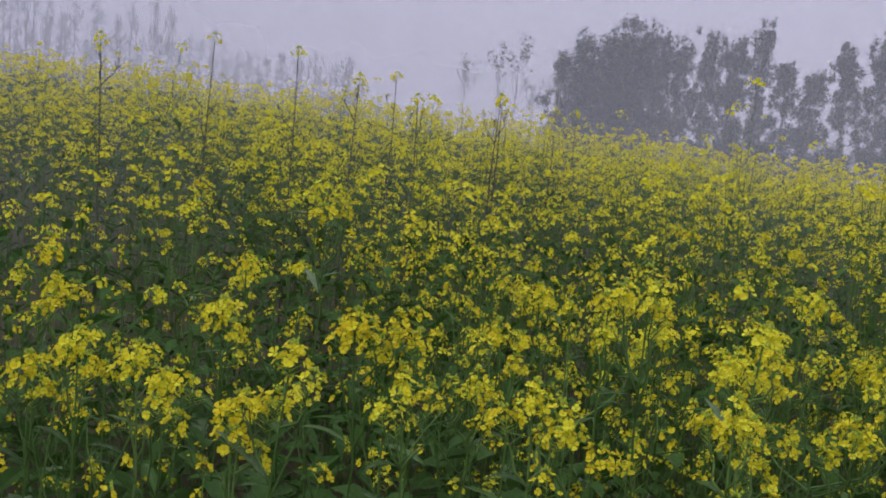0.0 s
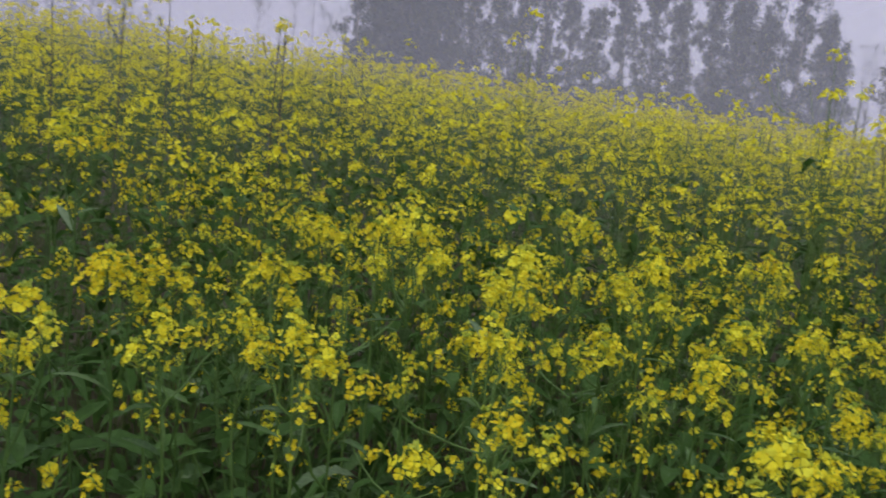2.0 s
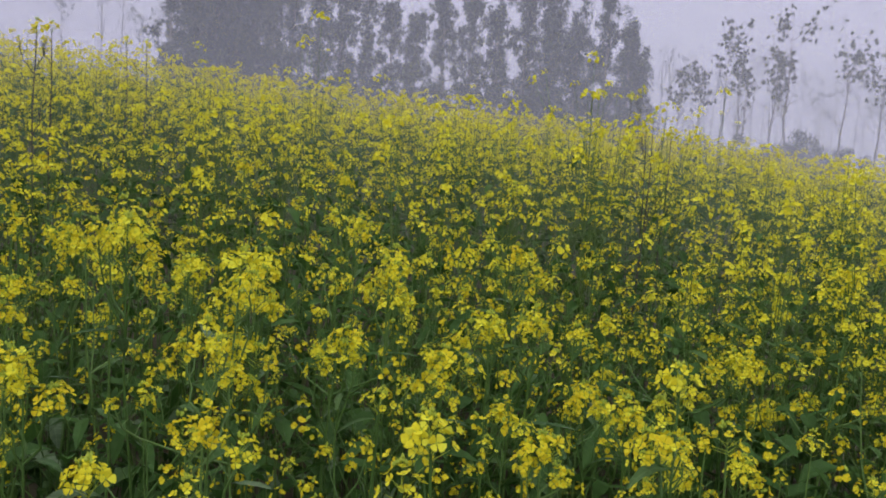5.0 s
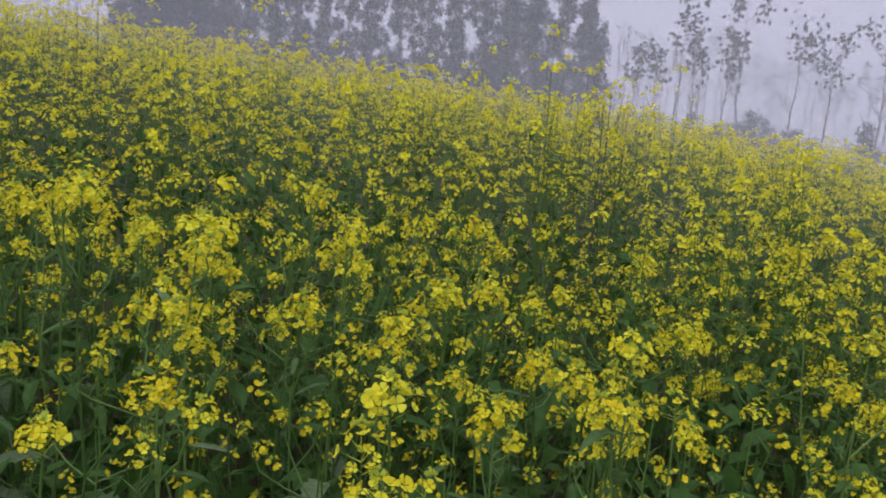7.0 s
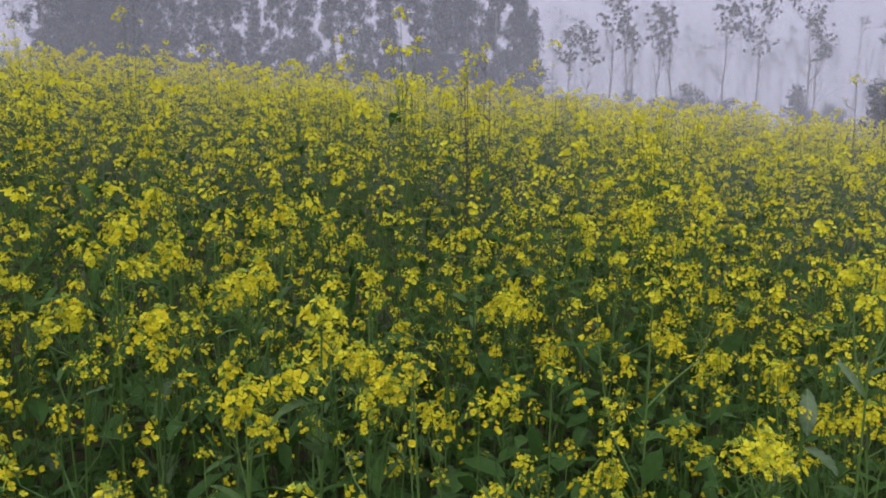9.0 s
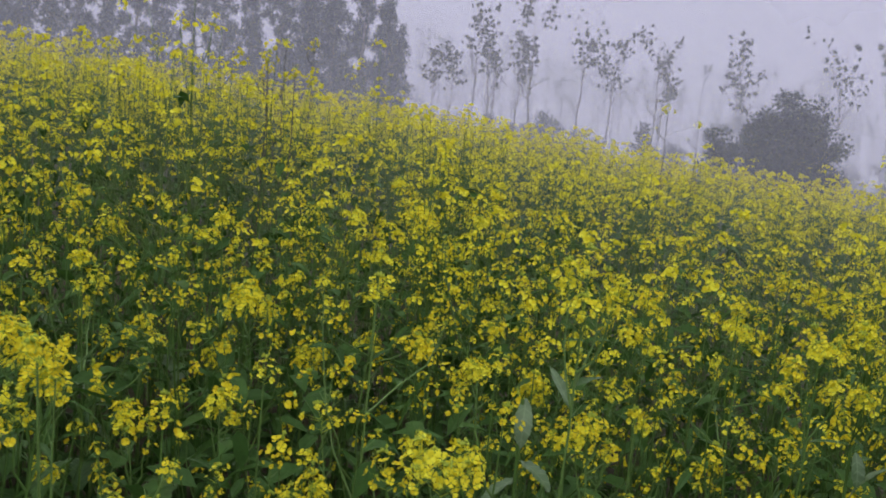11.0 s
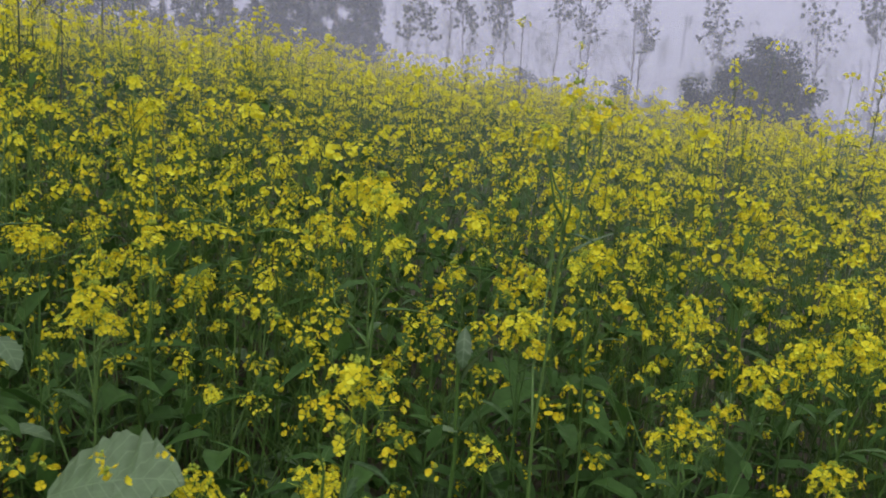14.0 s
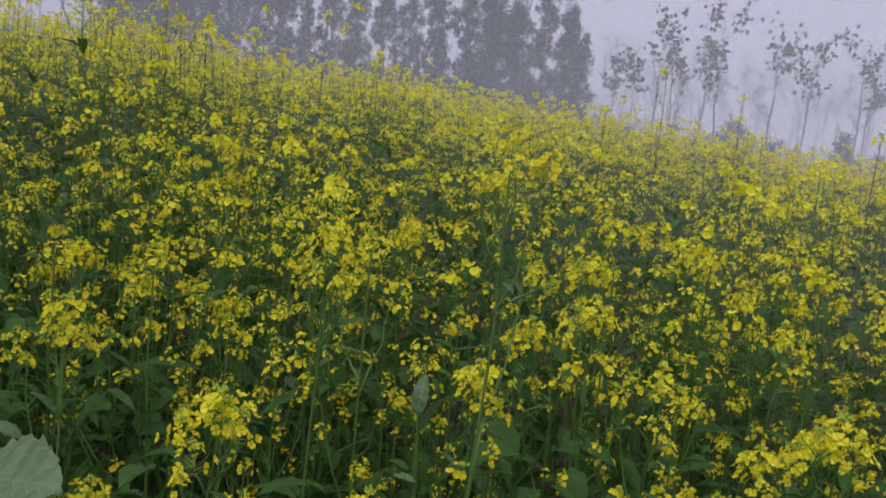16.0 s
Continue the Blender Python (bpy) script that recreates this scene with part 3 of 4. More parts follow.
def plant_plan(height, branches, rng, leggy=False, showy=False):
    """Stem lines, blossom places and leaf places of one plant that stands at the origin."""
    lines, tips, leaves = [], [], []
    top = np.array([rng.normal(0, 0.012), rng.normal(0, 0.012), height])
    n = 7
    main = bend((0, 0, 0), top, 0, n, rng, 0.008)
    main[0] = (0, 0, -0.03)
    lines.append((main, 0.0044, 0.0014) if not leggy else (main, 0.0046, 0.0018))
    tips.append((top, np.array([0, 0, 1.0]) + rng.normal(0, 0.08, 3), rng.uniform(0.92, 1.15) if not leggy else 1.2))
    for i in range(branches):
        u = rng.uniform(0.42, 0.86) if not leggy else rng.uniform(0.70, 0.93)
        base = np.array([np.interp(u * height, main[:, 2], main[:, k]) for k in range(3)])
        ang = i * 2.4 + rng.uniform(-0.6, 0.6)
        reach = rng.uniform(0.05, 0.17) if not leggy else rng.uniform(0.03, 0.07)
        zt = min(height * rng.uniform(0.78, 1.0), base[2] + rng.uniform(0.20, 0.52)) if not leggy else base[2] + rng.uniform(0.05, 0.12)
        if showy and i < 4:
            u = rng.uniform(0.84, 0.94)
            base = np.array([np.interp(u * height, main[:, 2], main[:, k]) for k in range(3)])
            reach, zt = rng.uniform(0.016, 0.042), height * rng.uniform(0.945, 1.004)
        tip = np.array([base[0] + math.cos(ang) * reach, base[1] + math.sin(ang) * reach, zt])
        lines.append((bend(base, tip, 0.28, 5, rng, 0.004), 0.0021, 0.0010))
        if not leggy or i < 2:
            tips.append((tip, tip - base + np.array([0, 0, 0.12]), (rng.uniform(0.36, 0.92) * (0.6 if leggy else 1)) if not (showy and i < 4) else rng.uniform(0.65, 1.12)))
        if not leggy and i % 2:
            leaves.append((base, ang + rng.uniform(-0.3, 0.3), 1, rng.uniform(0.7, 1.1)))
    for i in range(5 if not leggy else 2):
        h = height * rng.uniform(0.15, 0.62)
        leaves.append((np.array([np.interp(h, main[:, 2], main[:, k]) for k in range(3)]), i * 2.2 + rng.uniform(-0.5, 0.5), 0, rng.uniform(0.75, 1.25)))
    return lines, tips, leaves


def pods_along(line, count, rng, ln=0.035):
    out = []
    for i in range(count):
        u = rng.uniform(0.55, 0.94)
        at = np.array([np.interp(u, np.linspace(0, 1, len(line)), line[:, k]) for k in range(3)])
        a = rng.uniform(0, 6.28)
        out.append(sliver(at, at + np.array([math.cos(a) * ln * 0.7, math.sin(a) * ln * 0.7, ln * 0.75]), 0.0011))
    return out


def make_plant(height, branches, seed, leggy=False, showy=False):
    rng = np.random.default_rng(seed)
    lines, tips, leaves = plant_plan(height, branches, rng, leggy, showy)
    plant = new("mustard_plant")
    stems = []
    for line, r0, r1 in lines:
        stems.append(tube(line, np.linspace(r0, r1, len(line)), 5))
        stems += pods_along(line, 5 if not leggy else 9, rng)
    part("stem", mesh_of("stem", *join(stems), [STEM_DRY if leggy else STEM], smooth=True), plant)
    for at, way, s in tips:
        part("flower_head", HEADS[int(rng.integers(0, 12))], plant, frame_to(way, rng.uniform(0, 6), at, s * rng.uniform(0.95, 1.15)))
    for at, ang, kind, s in leaves:
        me = LEAVES[int(rng.integers(4, 8))] if kind else LEAVES[int(rng.integers(0, 4))]
        part("leaf", me, plant, Matrix.Translation(at) @ Matrix.Rotation(ang, 4, 'Z') @ Matrix.Rotation(rng.uniform(-0.5, 0.3), 4, 'Y') @ Matrix.Scale(s, 4))
    label = ("tall leggy mustard stalk with seed pods and a small yellow head" if leggy
             else "flowering mustard plant with bright yellow blossom heads and dark leaves")
    if showy:
        label = "mustard plant topped by a full crowded cluster of golden yellow blossom"
    return tagged(plant, label, "mustard plant", "mustard plants in the field")


PROTOS = [(h, make_plant(h, b, 700 + i)) for i, (h, b) in enumerate(
    ((1.10, 5), (1.18, 7), (1.25, 6), (1.28, 8), (1.32, 6), (1.22, 8), (1.36, 5), (1.15, 7), (1.40, 7), (1.05, 7)))]
SHOWY = [(h, make_plant(h, b, 760 + i, False, True)) for i, (h, b) in enumerate(((1.12, 5), (1.18, 4), (1.26, 6), (1.32, 5), (1.22, 4)))]
TALL = [(h, make_plant(h, b, 740 + i, True)) for i, (h, b) in enumerate(((1.5, 3), (1.55, 4), (1.6, 3)))]
used = set()


def plant_at(x, y, head_z, rng, kinds, turn=None):
    """Stands a plant at (x, y) so that its top blossom reaches head_z."""
    g = float(ground_z(x, y))
    h = head_z - g
    near = sorted(kinds, key=lambda k: abs(k[0] - h) + rng.uniform(0, 0.12))[0]
    m = Matrix.Translation((x, y, g)) @ Matrix.Rotation(rng.uniform(0, 6.28) if turn is None else turn, 4, 'Z') @ Matrix.Scale(h / near[0], 4)
    if near[1].name in used:
        copy_thing(near[1], m)
    else:
        used.add(near[1].name)
        pending.append((near[1], m))


pending = []
# blossom heads that stand out, by stretches of the path: x, y, height of the head
STAND_LEFT = [(-1.45, 0.80, 1.49), (-1.36, 0.77, 1.44), (-1.88, 1.44, 1.62), (-1.22, 1.08, 1.49), (-1.12, 0.96, 1.43), (-1.20, 0.74, 1.38),
              (-1.11, 0.79, 1.37), (-1.00, 0.78, 1.35), (-0.78, 0.74, 1.37), (-1.28, 0.70, 1.33), (-0.68, 0.74, 1.46), (-0.80, 0.96, 1.46),
              (-0.72, 0.97, 1.46), (-0.65, 0.92, 1.40), (-0.94, 1.73, 1.45), (-0.60, 1.38, 1.51), (-0.43, 1.20, 1.57), (-0.69, 1.27, 1.43),
              (-0.64, 1.08, 1.38), (-0.46, 0.97, 1.42), (-0.41, 0.92, 1.40), (-0.25, 1.14, 1.42), (-0.27, 1.25, 1.51), (-0.49, 2.43, 1.46),
              (-0.41, 1.53, 1.42), (-0.65, 1.78, 1.40), (-0.33, 1.40, 1.47), (-0.30, 1.27, 1.37), (-0.14, 1.53, 1.48), (-0.18, 1.46, 1.36),
              (-0.17, 0.92, 1.37), (-1.06, 1.14, 1.66)]
STAND_MID = [(0.00, 1.41, 1.36), (0.02, 1.72, 1.36), (0.11, 0.80, 1.45), (0.23, 2.30, 1.14), (0.52, 2.02, 1.28), (0.64, 2.30, 1.10),
             (0.36, 1.44, 1.26), (0.76, 3.10, 1.30), (0.17, 1.30, 1.28), (0.15, 1.47, 1.42), (0.08, 1.45, 1.27), (0.21, 1.64, 1.27),
             (0.29, 1.53, 1.28), (0.03, 2.69, 1.31), (0.39, 2.32, 1.07), (0.61, 2.27, 1.09), (1.07, 1.42, 1.47), (1.03, 2.23, 1.11),
             (1.16, 2.19, 1.10), (0.77, 2.42, 1.11), (1.14, 1.61, 1.19), (0.92, 1.38, 1.21), (0.88, 1.85, 1.06), (0.72, 1.55, 1.09),
             (0.53, 1.95, 1.29), (0.05, 1.93, 1.47), (-0.30, 2.10, 1.36), (0.85, 1.13, 1.29), (0.52, 1.79, 1.13), (0.39, 1.69, 1.13),
             (0.33, 1.10, 1.45), (1.44, 2.55, 1.26), (0.86, 2.74, 1.41)]
STAND_RIGHT = [(1.51, 1.36, 1.18), (1.00, 2.09, 1.14), (1.14, 2.15, 1.10), (1.52, 1.63, 1.34), (1.75, 2.52, 1.20), (1.74, 1.71, 1.16),
               (1.89, 2.14, 1.28), (1.90, 1.89, 1.24), (1.80, 1.96, 1.18), (1.99, 1.67, 1.19), (2.24, 1.80, 1.11), (2.15, 1.77, 1.08),
               (1.96, 1.55, 1.07), (2.20, 1.57, 1.19), (2.07, 1.19, 1.21), (1.46, 1.54, 0.98), (1.55, 1.80, 0.94), (1.33, 1.40, 1.03),
               (2.32, 2.25, 1.29), (2.45, 2.05, 1.17), (2.20, 1.96, 1.22), (2.20, 2.00, 0.90), (2.19, 1.59, 0.99), (1.39, 2.23, 1.22),
               (0.88, 2.65, 1.41), (0.87, 2.03, 1.20), (0.92, 2.28, 1.19), (1.47, 2.40, 1.28), (2.17, 2.88, 1.26), (1.56, 2.11, 0.96),
               (1.75, 1.60, 1.49)]
STAND_TALL = [(-2.71, 1.62, 2.06), (-2.69, 2.02, 2.15), (-2.40, 2.22, 2.12), (-2.11, 2.24, 2.02), (-2.48, 2.85, 2.13), (-2.00, 2.48, 1.98),
              (-1.65, 2.49, 1.98), (-2.02, 3.68, 2.07), (-1.99, 2.99, 2.05), (-2.28, 3.92, 2.11), (0.37, 3.47, 1.81), (0.25, 5.13, 2.09),
              (0.31, 3.45, 1.82), (2.56, 5.39, 1.86), (0.31, 3.33, 1.85), (0.23, 4.41, 2.00), (1.85, 4.55, 1.69), (2.82, 3.48, 1.59),
              (3.27, 3.49, 1.67), (2.11, 4.54, 1.88), (2.75, 3.45, 1.62)]
rng = np.random.default_rng(11)
taken = []
for x, y, z in STAND_LEFT + STAND_MID + STAND_RIGHT:
    plant_at(x, y, z, rng, SHOWY)
    taken.append((x, y))
for x, y, z in STAND_TALL:
    plant_at(x, y, z, rng, TALL)


def in_field(x, y):
    """Inside the sown part: the near edge runs just before the path."""
    return y > 0.62 - 0.10 * x + 0.06 * math.sin(3 * x) or x < -0.62


PATH_LINE = ((0.0, 0.0), (0.3, 0.1), (0.64, 0.2), (0.9, 0.33), (1.2, 0.47), (1.5, 0.48), (1.86, 0.54), (2.12, 0.55))


def off_path(x, y, room=0.62):
    return all(math.hypot(x - p, y - q) > room for p, q in PATH_LINE)


def low_patch(x, y):
    """The weedy strip by the end of the path, where the crop stands low."""
    return x > 1.15 and y < 1.35


def open_spot(x, y):
    """Gaps in the stand where dark leaves show more than blossom."""
    return any(((x - cx) / rx) ** 2 + ((y - cy) / ry) ** 2 < 1 for cx, cy, rx, ry in
               ((-3.2, 1.7, 1.5, 0.55), (-2.0, 1.4, 0.8, 0.5), (-1.2, 1.1, 0.75, 0.55), (1.65, 1.48, 0.4, 0.2), (1.15, 1.5, 0.4, 0.24), (0.25, 2.3, 0.3, 0.2)))


def spots(count, density, r0, r1, a0, a1, rng, keep=0.12):
    """Loose even sowing over a ring round (0.8, 0)."""
    out = []
    for _ in range(count * 14):
        if len(out) >= count:
            break
        r = math.sqrt(rng.uniform(r0 * r0, r1 * r1))
        a = radians(rng.uniform(a0, a1))
        x, y = 0.8 + r * math.sin(a), r * math.cos(a)
        if math.sin(4.1 * x + 1.3) * math.sin(3.7 * y + 0.6 * x) < rng.uniform(-1.1, 0.35):
            continue
        if open_spot(x, y) and rng.uniform() < 0.7:
            continue
        if not in_field(x, y) or any((x - p) ** 2 + (y - q) ** 2 < keep * keep for p, q in taken):
            continue
        if not off_path(x, y):
            continue
        taken.append((x, y))
        out.append((x, y))
    return out


for x, y in spots(215, 22, 0.5, 3.1, -82, 64, rng, 0.12):
    g = float(ground_z(x, y))
    near_path = math.hypot(x - 0.9, y - 0.1)
    h = rng.uniform(0.90, 1.19) - 0.10 * max(0, 1.4 - near_path) - (0.06 if low_patch(x, y) else 0)
    plant_at(x, y, g + h, rng, PROTOS)
for ob, m in pending:
    ob.matrix_basis = m


# ---------- the crop farther off ----------
def crop_templates(count, seed, flowers, rich, segs, sides, leaf_n, buds, size, few, many):
    out = []
    for i in range(count):
        rng = np.random.default_rng(seed + i)
        height = rng.uniform(1.10, 1.36)
        lines, tips, leaves = plant_plan(height, int(rng.integers(few, many)), rng)
        yel, grn, lea = [], [], []
        for line, r0, r1 in lines:
            k = np.linspace(0, len(line) - 1, segs).round().astype(int)
            grn.append(tube(line[k], np.linspace(0.65 * r0, 0.75 * r1, segs), sides))
        for at, way, s in tips:
            yv, gv = head_geo(flowers, rng.uniform(0.014, 0.022), rng.uniform(0.010, 0.024), size, rng, rich, buds)
            m = frame_to(way, rng.uniform(0, 6), at, s * rng.uniform(1.0, 1.3))
            yel.append(moved(yv, m))
            lea.append(moved(gv, m))
        for at, ang, kind, s in leaves[:leaf_n]:
            vf = blade(0.12 if kind else 0.18, 0.03 if kind else 0.085, 3, 0.05, rng.uniform(0.2, 0.7), 0.3, rng)
            lea.append(moved(vf, Matrix.Translation(at) @ Matrix.Rotation(ang, 4, 'Z') @ Matrix.Scale(s, 4)))
        pieces = [join(yel), join(lea), join(grn)]
        v, f = join(pieces)
        idx = np.concatenate([np.full(len(p[1]), k) for k, p in enumerate(pieces)])
        out.append((v, f, idx))
    return out


def crop_patch(name, templates, places, heights, rng, label):
    vs, fs, ms, n = [], [], [], 0
    for (x, y), s in zip(places, heights):
        s *= 1 + 0.08 * math.exp(-((x + 0.1) / 1.1) ** 2 - ((y - 3.3) / 0.9) ** 2)
        v, f, idx = templates[int(rng.integers(0, len(templates)))]
        a = rng.uniform(0, 6.28)
        c, d = math.cos(a), math.sin(a)
        tilt = rng.normal(0, 0.05, 2)
        p = v * s
        q = np.stack([p[:, 0] * c - p[:, 1] * d + tilt[0] * p[:, 2], p[:, 0] * d + p[:, 1] * c + tilt[1] * p[:, 2], p[:, 2]], 1)
        vs.append(q + np.array([x, y, float(ground_z(x, y))]))
        fs.append(f + n)
        ms.append(idx)
        n += len(v)
    me = bpy.data.meshes.new(name)
    v, f, m = np.concatenate(vs), np.concatenate(fs), np.concatenate(ms)
    me.vertices.add(len(v))
    me.vertices.foreach_set("co", v.astype(np.float32).ravel())
    me.loops.add(f.size)
    me.loops.foreach_set("vertex_index", f.astype(np.int32).ravel())
    me.polygons.add(len(f))
    me.polygons.foreach_set("loop_start", np.arange(0, f.size, 3, dtype=np.int32))
    for mt in (PETAL, CROP_LEAF, CROP_STEM):
        me.materials.append(mt)
    me.polygons.foreach_set("material_index", m.astype(np.int32))
    me.update(calc_edges=True)
    me.validate()
    return tagged(new(name, me), label, "mustard crop", kind="stuff")


def sow(r0, r1, a0, a1, density, rng):
    area = 0.5 * (r1 * r1 - r0 * r0) * radians(a1 - a0)
    out = []
    for _ in range(int(area * density)):
        r = math.sqrt(rng.uniform(r0 * r0, r1 * r1))
        a = radians(rng.uniform(a0, a1))
        out.append((0.8 + r * math.sin(a), r * math.cos(a)))
    return out


def heights_of(n, rng):
    h = rng.uniform(0.86, 1.03, n)
    high = rng.uniform(0, 1, n) < 0.035
    h[high] *= rng.uniform(1.05, 1.17, int(high.sum()))
    return h


rng = np.random.default_rng(23)
mid_kinds = crop_templates(10, 800, 8, 1, 3, 3, 3, 0, 0.0069, 9, 13)
places = [p for p in sow(3.5, 5.6, -76, 46, 28, rng) if not (open_spot(*p) and rng.uniform() < 0.5)] + [
    p for p in sow(1.8, 3.6, -74, 60, 13, rng) if in_field(*p) and not low_patch(*p) and off_path(*p, 1.7 if p[0] < 0.9 else 1.4) and not (open_spot(*p) and rng.uniform() < 0.65)]
places += [p for p in sow(2.0, 4.6, 22, 64, 15, rng) if off_path(*p, 1.35) and p[0] > 2.0]
crop_patch("mustard_crop", mid_kinds, places, heights_of(len(places), rng), rng, "dense flowering mustard crop, yellow heads over green stems")
back_kinds = crop_templates(10, 820, 8, 0, 2, 3, 2, 0, 0.0080, 9, 13)
places = sow(5.6, 8.4, -77, 46, 28, rng)
crop_patch("mustard_crop_middle", back_kinds, places, heights_of(len(places), rng), rng, "crowded mustard crop with fine golden yellow heads")
far_kinds = crop_templates(8, 840, 5, 0, 2, 3, 0, 0, 0.0125, 7, 10)
places = sow(8.4, 13.5, -78, 46, 13, rng)
crop_patch("mustard_crop_far", far_kinds, places, heights_of(len(places), rng), rng, "far part of the flowering mustard field")
edge_kinds = crop_templates(5, 860, 3, 0, 2, 3, 0, 0, 0.023, 3, 5)
places = sow(13.5, 21.0, -78, 46, 6, rng)
crop_patch("mustard_crop_edge", edge_kinds, places, heights_of(len(places), rng), rng, "farthest edge of the flowering mustard field in haze")


# ---------- green growth between the stems ----------
def undergrowth(name, r0, r1, a0, a1, density, low, high, leaf, width, seed, stalks, label):
    rng = np.random.default_rng(seed)
    at = np.array([p for p in sow(r0, r1, a0, a1, density, rng) if in_field(*p) and off_path(*p, 0.4)])
    n = len(at)
    z = ground_z(at[:, 0], at[:, 1]) + low + (high - low) * rng.uniform(0, 1, n) ** 0.8
    p = np.stack([at[:, 0], at[:, 1], z], 1)
    d = rng.normal(0, 1, (n, 3)) * np.array([1, 1, 0.55]) + np.array([0, 0, 0.35])
    d /= np.linalg.norm(d, axis=1)[:, None]
    side = np.cross(d, np.array([0, 0, 1.0]) + rng.normal(0, 0.3, (n, 3)))
    side /= np.linalg.norm(side, axis=1)[:, None] + 1e-9
    ln = leaf * rng.uniform(0.5, 1.4, (n, 1))
    w = width * rng.uniform(0.4, 1.3, (n, 1))
    droop = np.array([0, 0, -1.0]) * ln * rng.uniform(0.05, 0.45, (n, 1))
    fold = np.array([0, 0, 1.0]) * w * 0.35
    v = np.stack([p, p + d * ln * 0.26 + side * w * 0.85 + fold, p + d * ln * 0.28, p + d * ln * 0.26 - side * w * 0.85 + fold,
                  p + d * ln * 0.64 + side * w * 0.8 + fold + droop * 0.35, p + d * ln * 0.66 + droop * 0.35, p + d * ln * 0.64 - side * w * 0.8 + fold + droop * 0.35,
                  p + d * ln + droop], 1).reshape(-1, 3)
    q = np.arange(n) * 8
    f = np.concatenate([np.stack([q + k for k in c], 1) for c in ((0, 1, 2), (0, 2, 3), (1, 4, 5), (1, 5, 2), (2, 5, 6), (2, 6, 3), (4, 7, 5), (5, 7, 6))])
    idx = [0] * len(f)
    m = int(n * stalks)
    b = at[:m]
    g = ground_z(b[:, 0], b[:, 1])
    root = np.stack([b[:, 0], b[:, 1], g], 1)
    tip = root + np.stack([rng.normal(0, 0.10, m), rng.normal(0, 0.10, m), (high + 0.15) * rng.uniform(0.6, 1.0, m)], 1)
    r = 0.0022
    tv = np.stack([root + (r, 0, 0), root + (-r * 0.5, r * 0.87, 0), root + (-r * 0.5, -r * 0.87, 0), tip], 1).reshape(-1, 3)
    t = np.arange(m) * 4 + len(v)
    tf = np.concatenate([np.stack(c, 1) for c in ((t, t + 1, t + 3), (t + 1, t + 2, t + 3), (t + 2, t, t + 3))])
    ob = new(name, mesh_of(name, np.concatenate([v, tv]), np.concatenate([f, tf]), [CROP_LEAF, CROP_STEM], idx + [1] * len(tf)))
    return tagged(ob, label, "foliage", kind="stuff")


undergrowth("mustard_foliage", 0.45, 4.2, -82, 64, 950, 0.05, 0.88, 0.085, 0.0175, 41, 0.07, "dense dark green mustard leaves and stems under the blossoms")
undergrowth("mustard_foliage_far", 4.2, 8.0, -76, 46, 190, 0.25, 0.88, 0.12, 0.016, 42, 0.15, "green mustard leaves between the stems farther off")


undergrowth("mustard_foliage_edge", 8.0, 20.0, -76, 46, 30, 0.45, 0.92, 0.20, 0.05, 43, 0.2, "far green mustard foliage in haze")


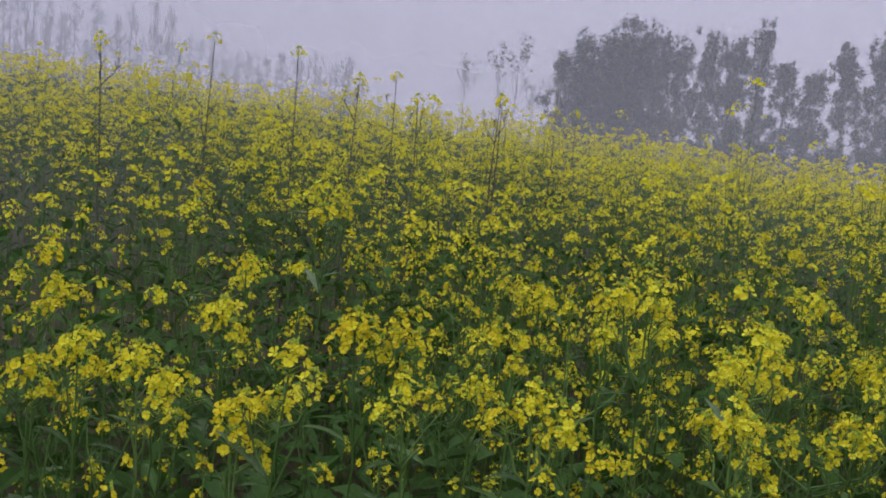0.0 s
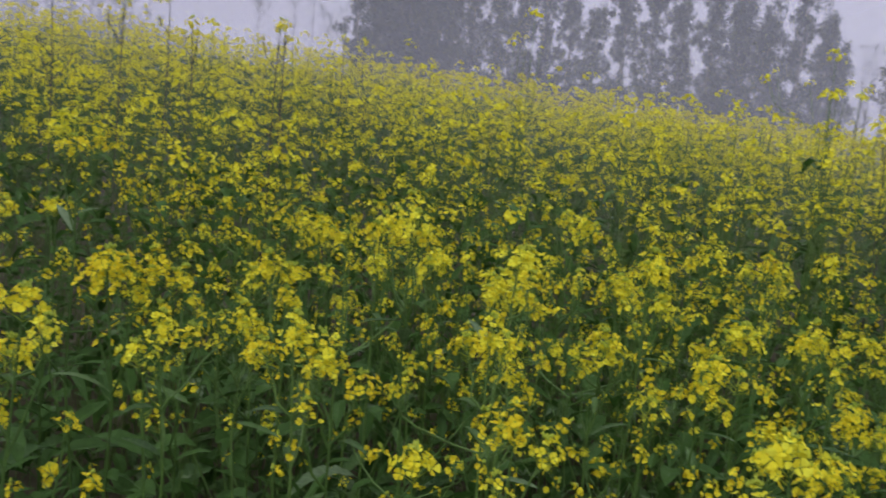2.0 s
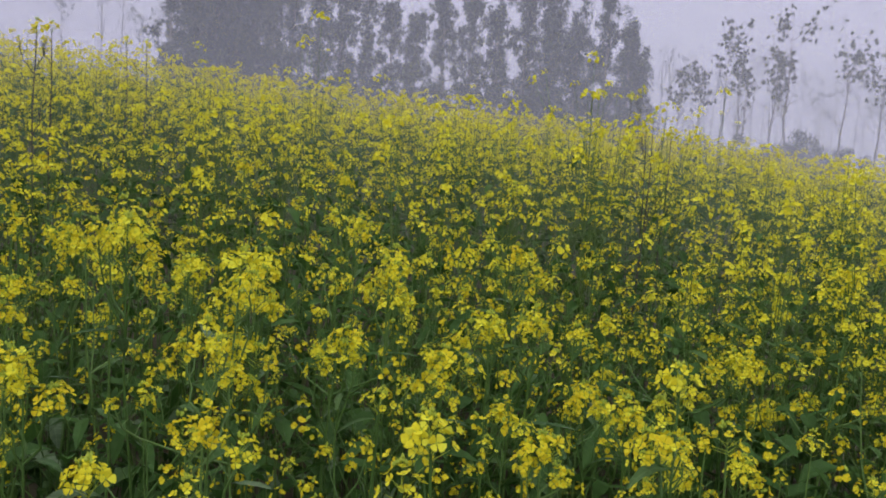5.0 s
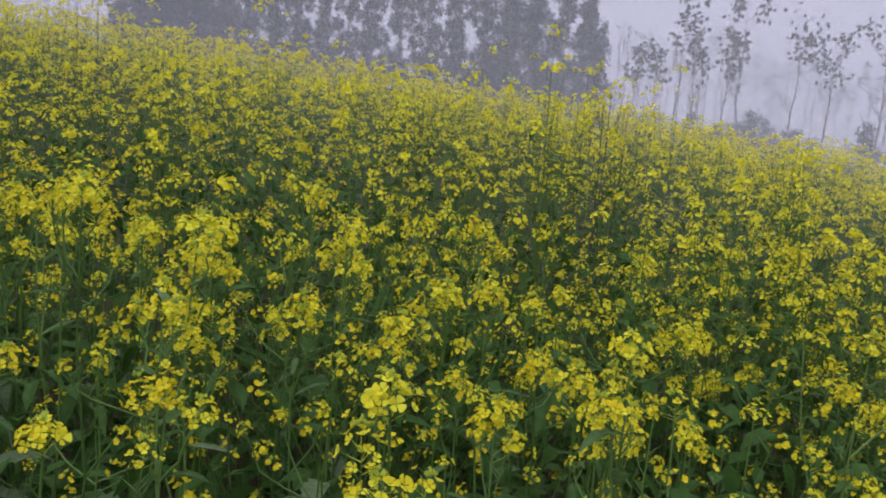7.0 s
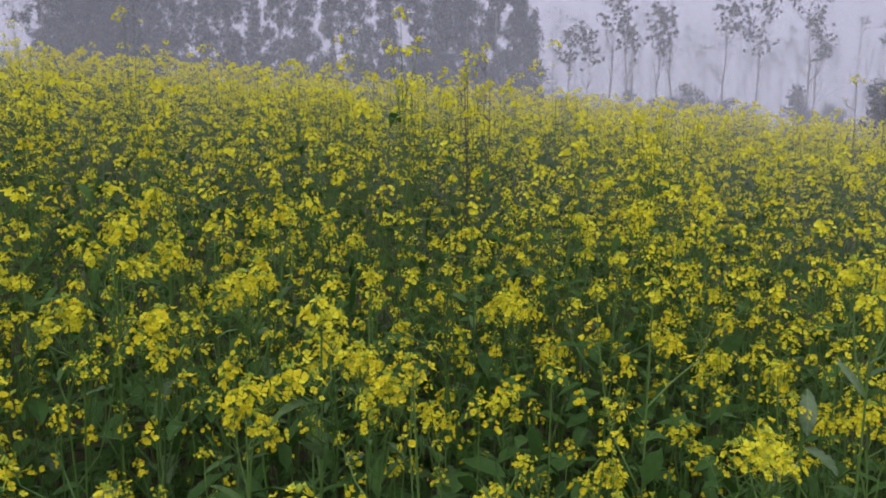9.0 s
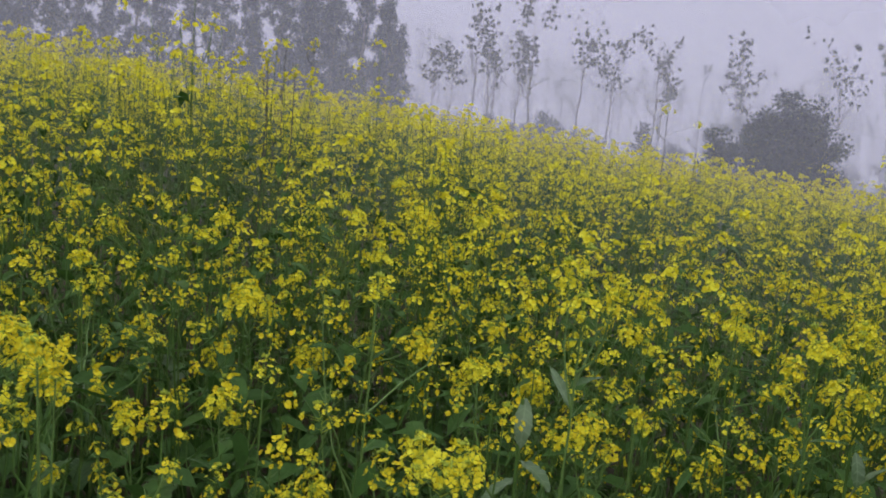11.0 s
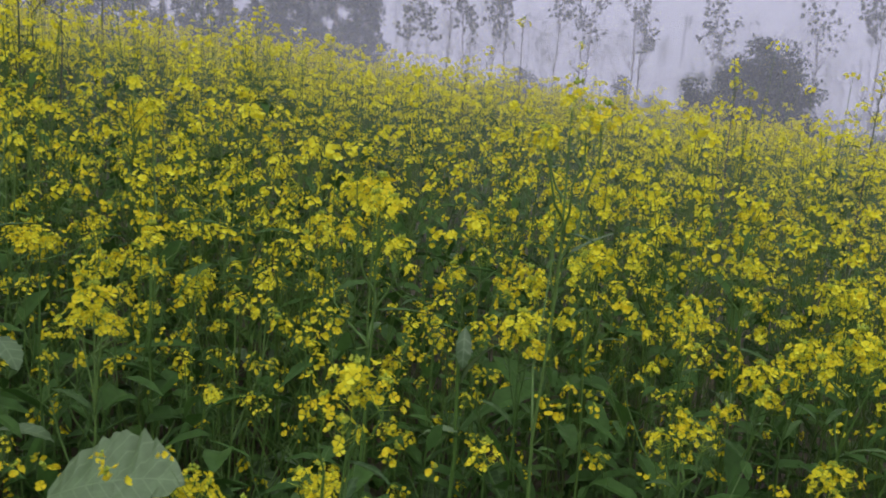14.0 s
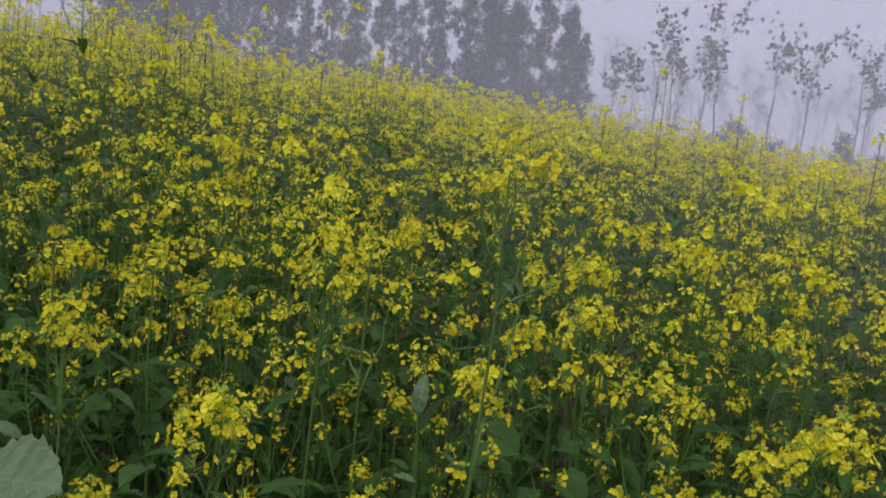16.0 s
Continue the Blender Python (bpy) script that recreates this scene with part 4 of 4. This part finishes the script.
def side_blossoms(r0, r1, a0, a1, density, seed):
    """Small late sprigs of a few flowers and buds, lower down among the leaves."""
    rng = np.random.default_rng(seed)
    kinds = []
    for _ in range(8):
        yv, gv = head_geo(int(rng.integers(2, 7)), 0.010, 0.014, 0.0052, rng, 1, 3)
        kinds.append((*join([yv, gv]), [0] * len(yv[1]) + [1] * len(gv[1])))
    vs, fs, ms, n = [], [], [], 0
    for x, y in sow(r0, r1, a0, a1, density, rng):
        if not in_field(x, y) or not off_path(x, y, 0.7) or (open_spot(x, y) and rng.uniform() < 0.6):
            continue
        v, f, m = kinds[int(rng.integers(0, 8))]
        way = rng.normal(0, 0.4, 3) + np.array([0, 0, 1.0])
        z = float(ground_z(x, y)) + rng.uniform(0.50, 1.10)
        v2, f2 = moved((v, f), frame_to(way, rng.uniform(0, 6), (x, y, z), rng.uniform(0.6, 1.4)))
        stalk = sliver((x + rng.normal(0, 0.03), y + rng.normal(0, 0.03), z - rng.uniform(0.08, 0.2)), (x, y, z), 0.0011)
        v3, f3 = join([(v2, f2), stalk])
        vs.append(v3)
        fs.append(f3 + n)
        ms += m + [2] * 3
        n += len(v3)
    ob = new("mustard_side_blossoms", mesh_of("mustard_side_blossoms", np.concatenate(vs), np.concatenate(fs), [PETAL, BUD, CROP_STEM], ms))
    return tagged(ob, "small late yellow mustard sprigs among the leaves", "blossoms", kind="stuff")


side_blossoms(0.7, 3.8, -80, 64, 235, 46)


def make_weed(x, y, leaves, seed):
    """A broad-leaved weed: stem and a few large pale leaves at given height, turn, tilt, length and width."""
    rng = np.random.default_rng(seed)
    g = float(ground_z(x, y))
    weed = new("broadleaf_weed")
    weed.location = (x, y, g)
    top = max(l[0] for l in leaves) - g
    line = bend((0, 0, -0.03), (rng.normal(0, 0.01), rng.normal(0, 0.01), top), 0, 6, rng, 0.006)
    part("stem", mesh_of("stem", *tube(line, np.linspace(0.006, 0.003, 6), 6), [STEM], smooth=True), weed)
    for z, turn, tilt, ln, w, *roll in leaves:
        me = mesh_of("leaf", *blade(ln, w, 12 if ln < 0.17 else 24, 0.07 if ln < 0.17 else 0.045, 0.35, 0.25, rng), [LEAF_PALE], smooth=True)
        part("leaf", me, weed, Matrix.Translation((0, 0, z - g)) @ Matrix.Rotation(radians(turn), 4, 'Z') @ Matrix.Rotation(radians(tilt), 4, 'Y') @ Matrix.Rotation(radians(roll[0] if roll else 0), 4, 'X'))
    return tagged(weed, "broad-leaved weed with large pale grey-green leaves", "weed")


make_weed(1.03, 1.57, [(1.25, -100, 62, 0.085, 0.028), (1.12, 200, 35, 0.08, 0.026), (1.15, -40, 30, 0.075, 0.032), (1.02, 10, 15, 0.08, 0.034)], 51)
make_weed(1.66, 1.73, [(1.15, -95, 70, 0.07, 0.025), (1.06, -30, -50, 0.11, 0.028), (0.98, 150, 20, 0.08, 0.03)], 52)
make_weed(1.18, 1.36, [(1.035, -6, -12, 0.17, 0.115, 26), (0.98, 170, 20, 0.12, 0.08), (0.93, 60, 15, 0.11, 0.08)], 53)
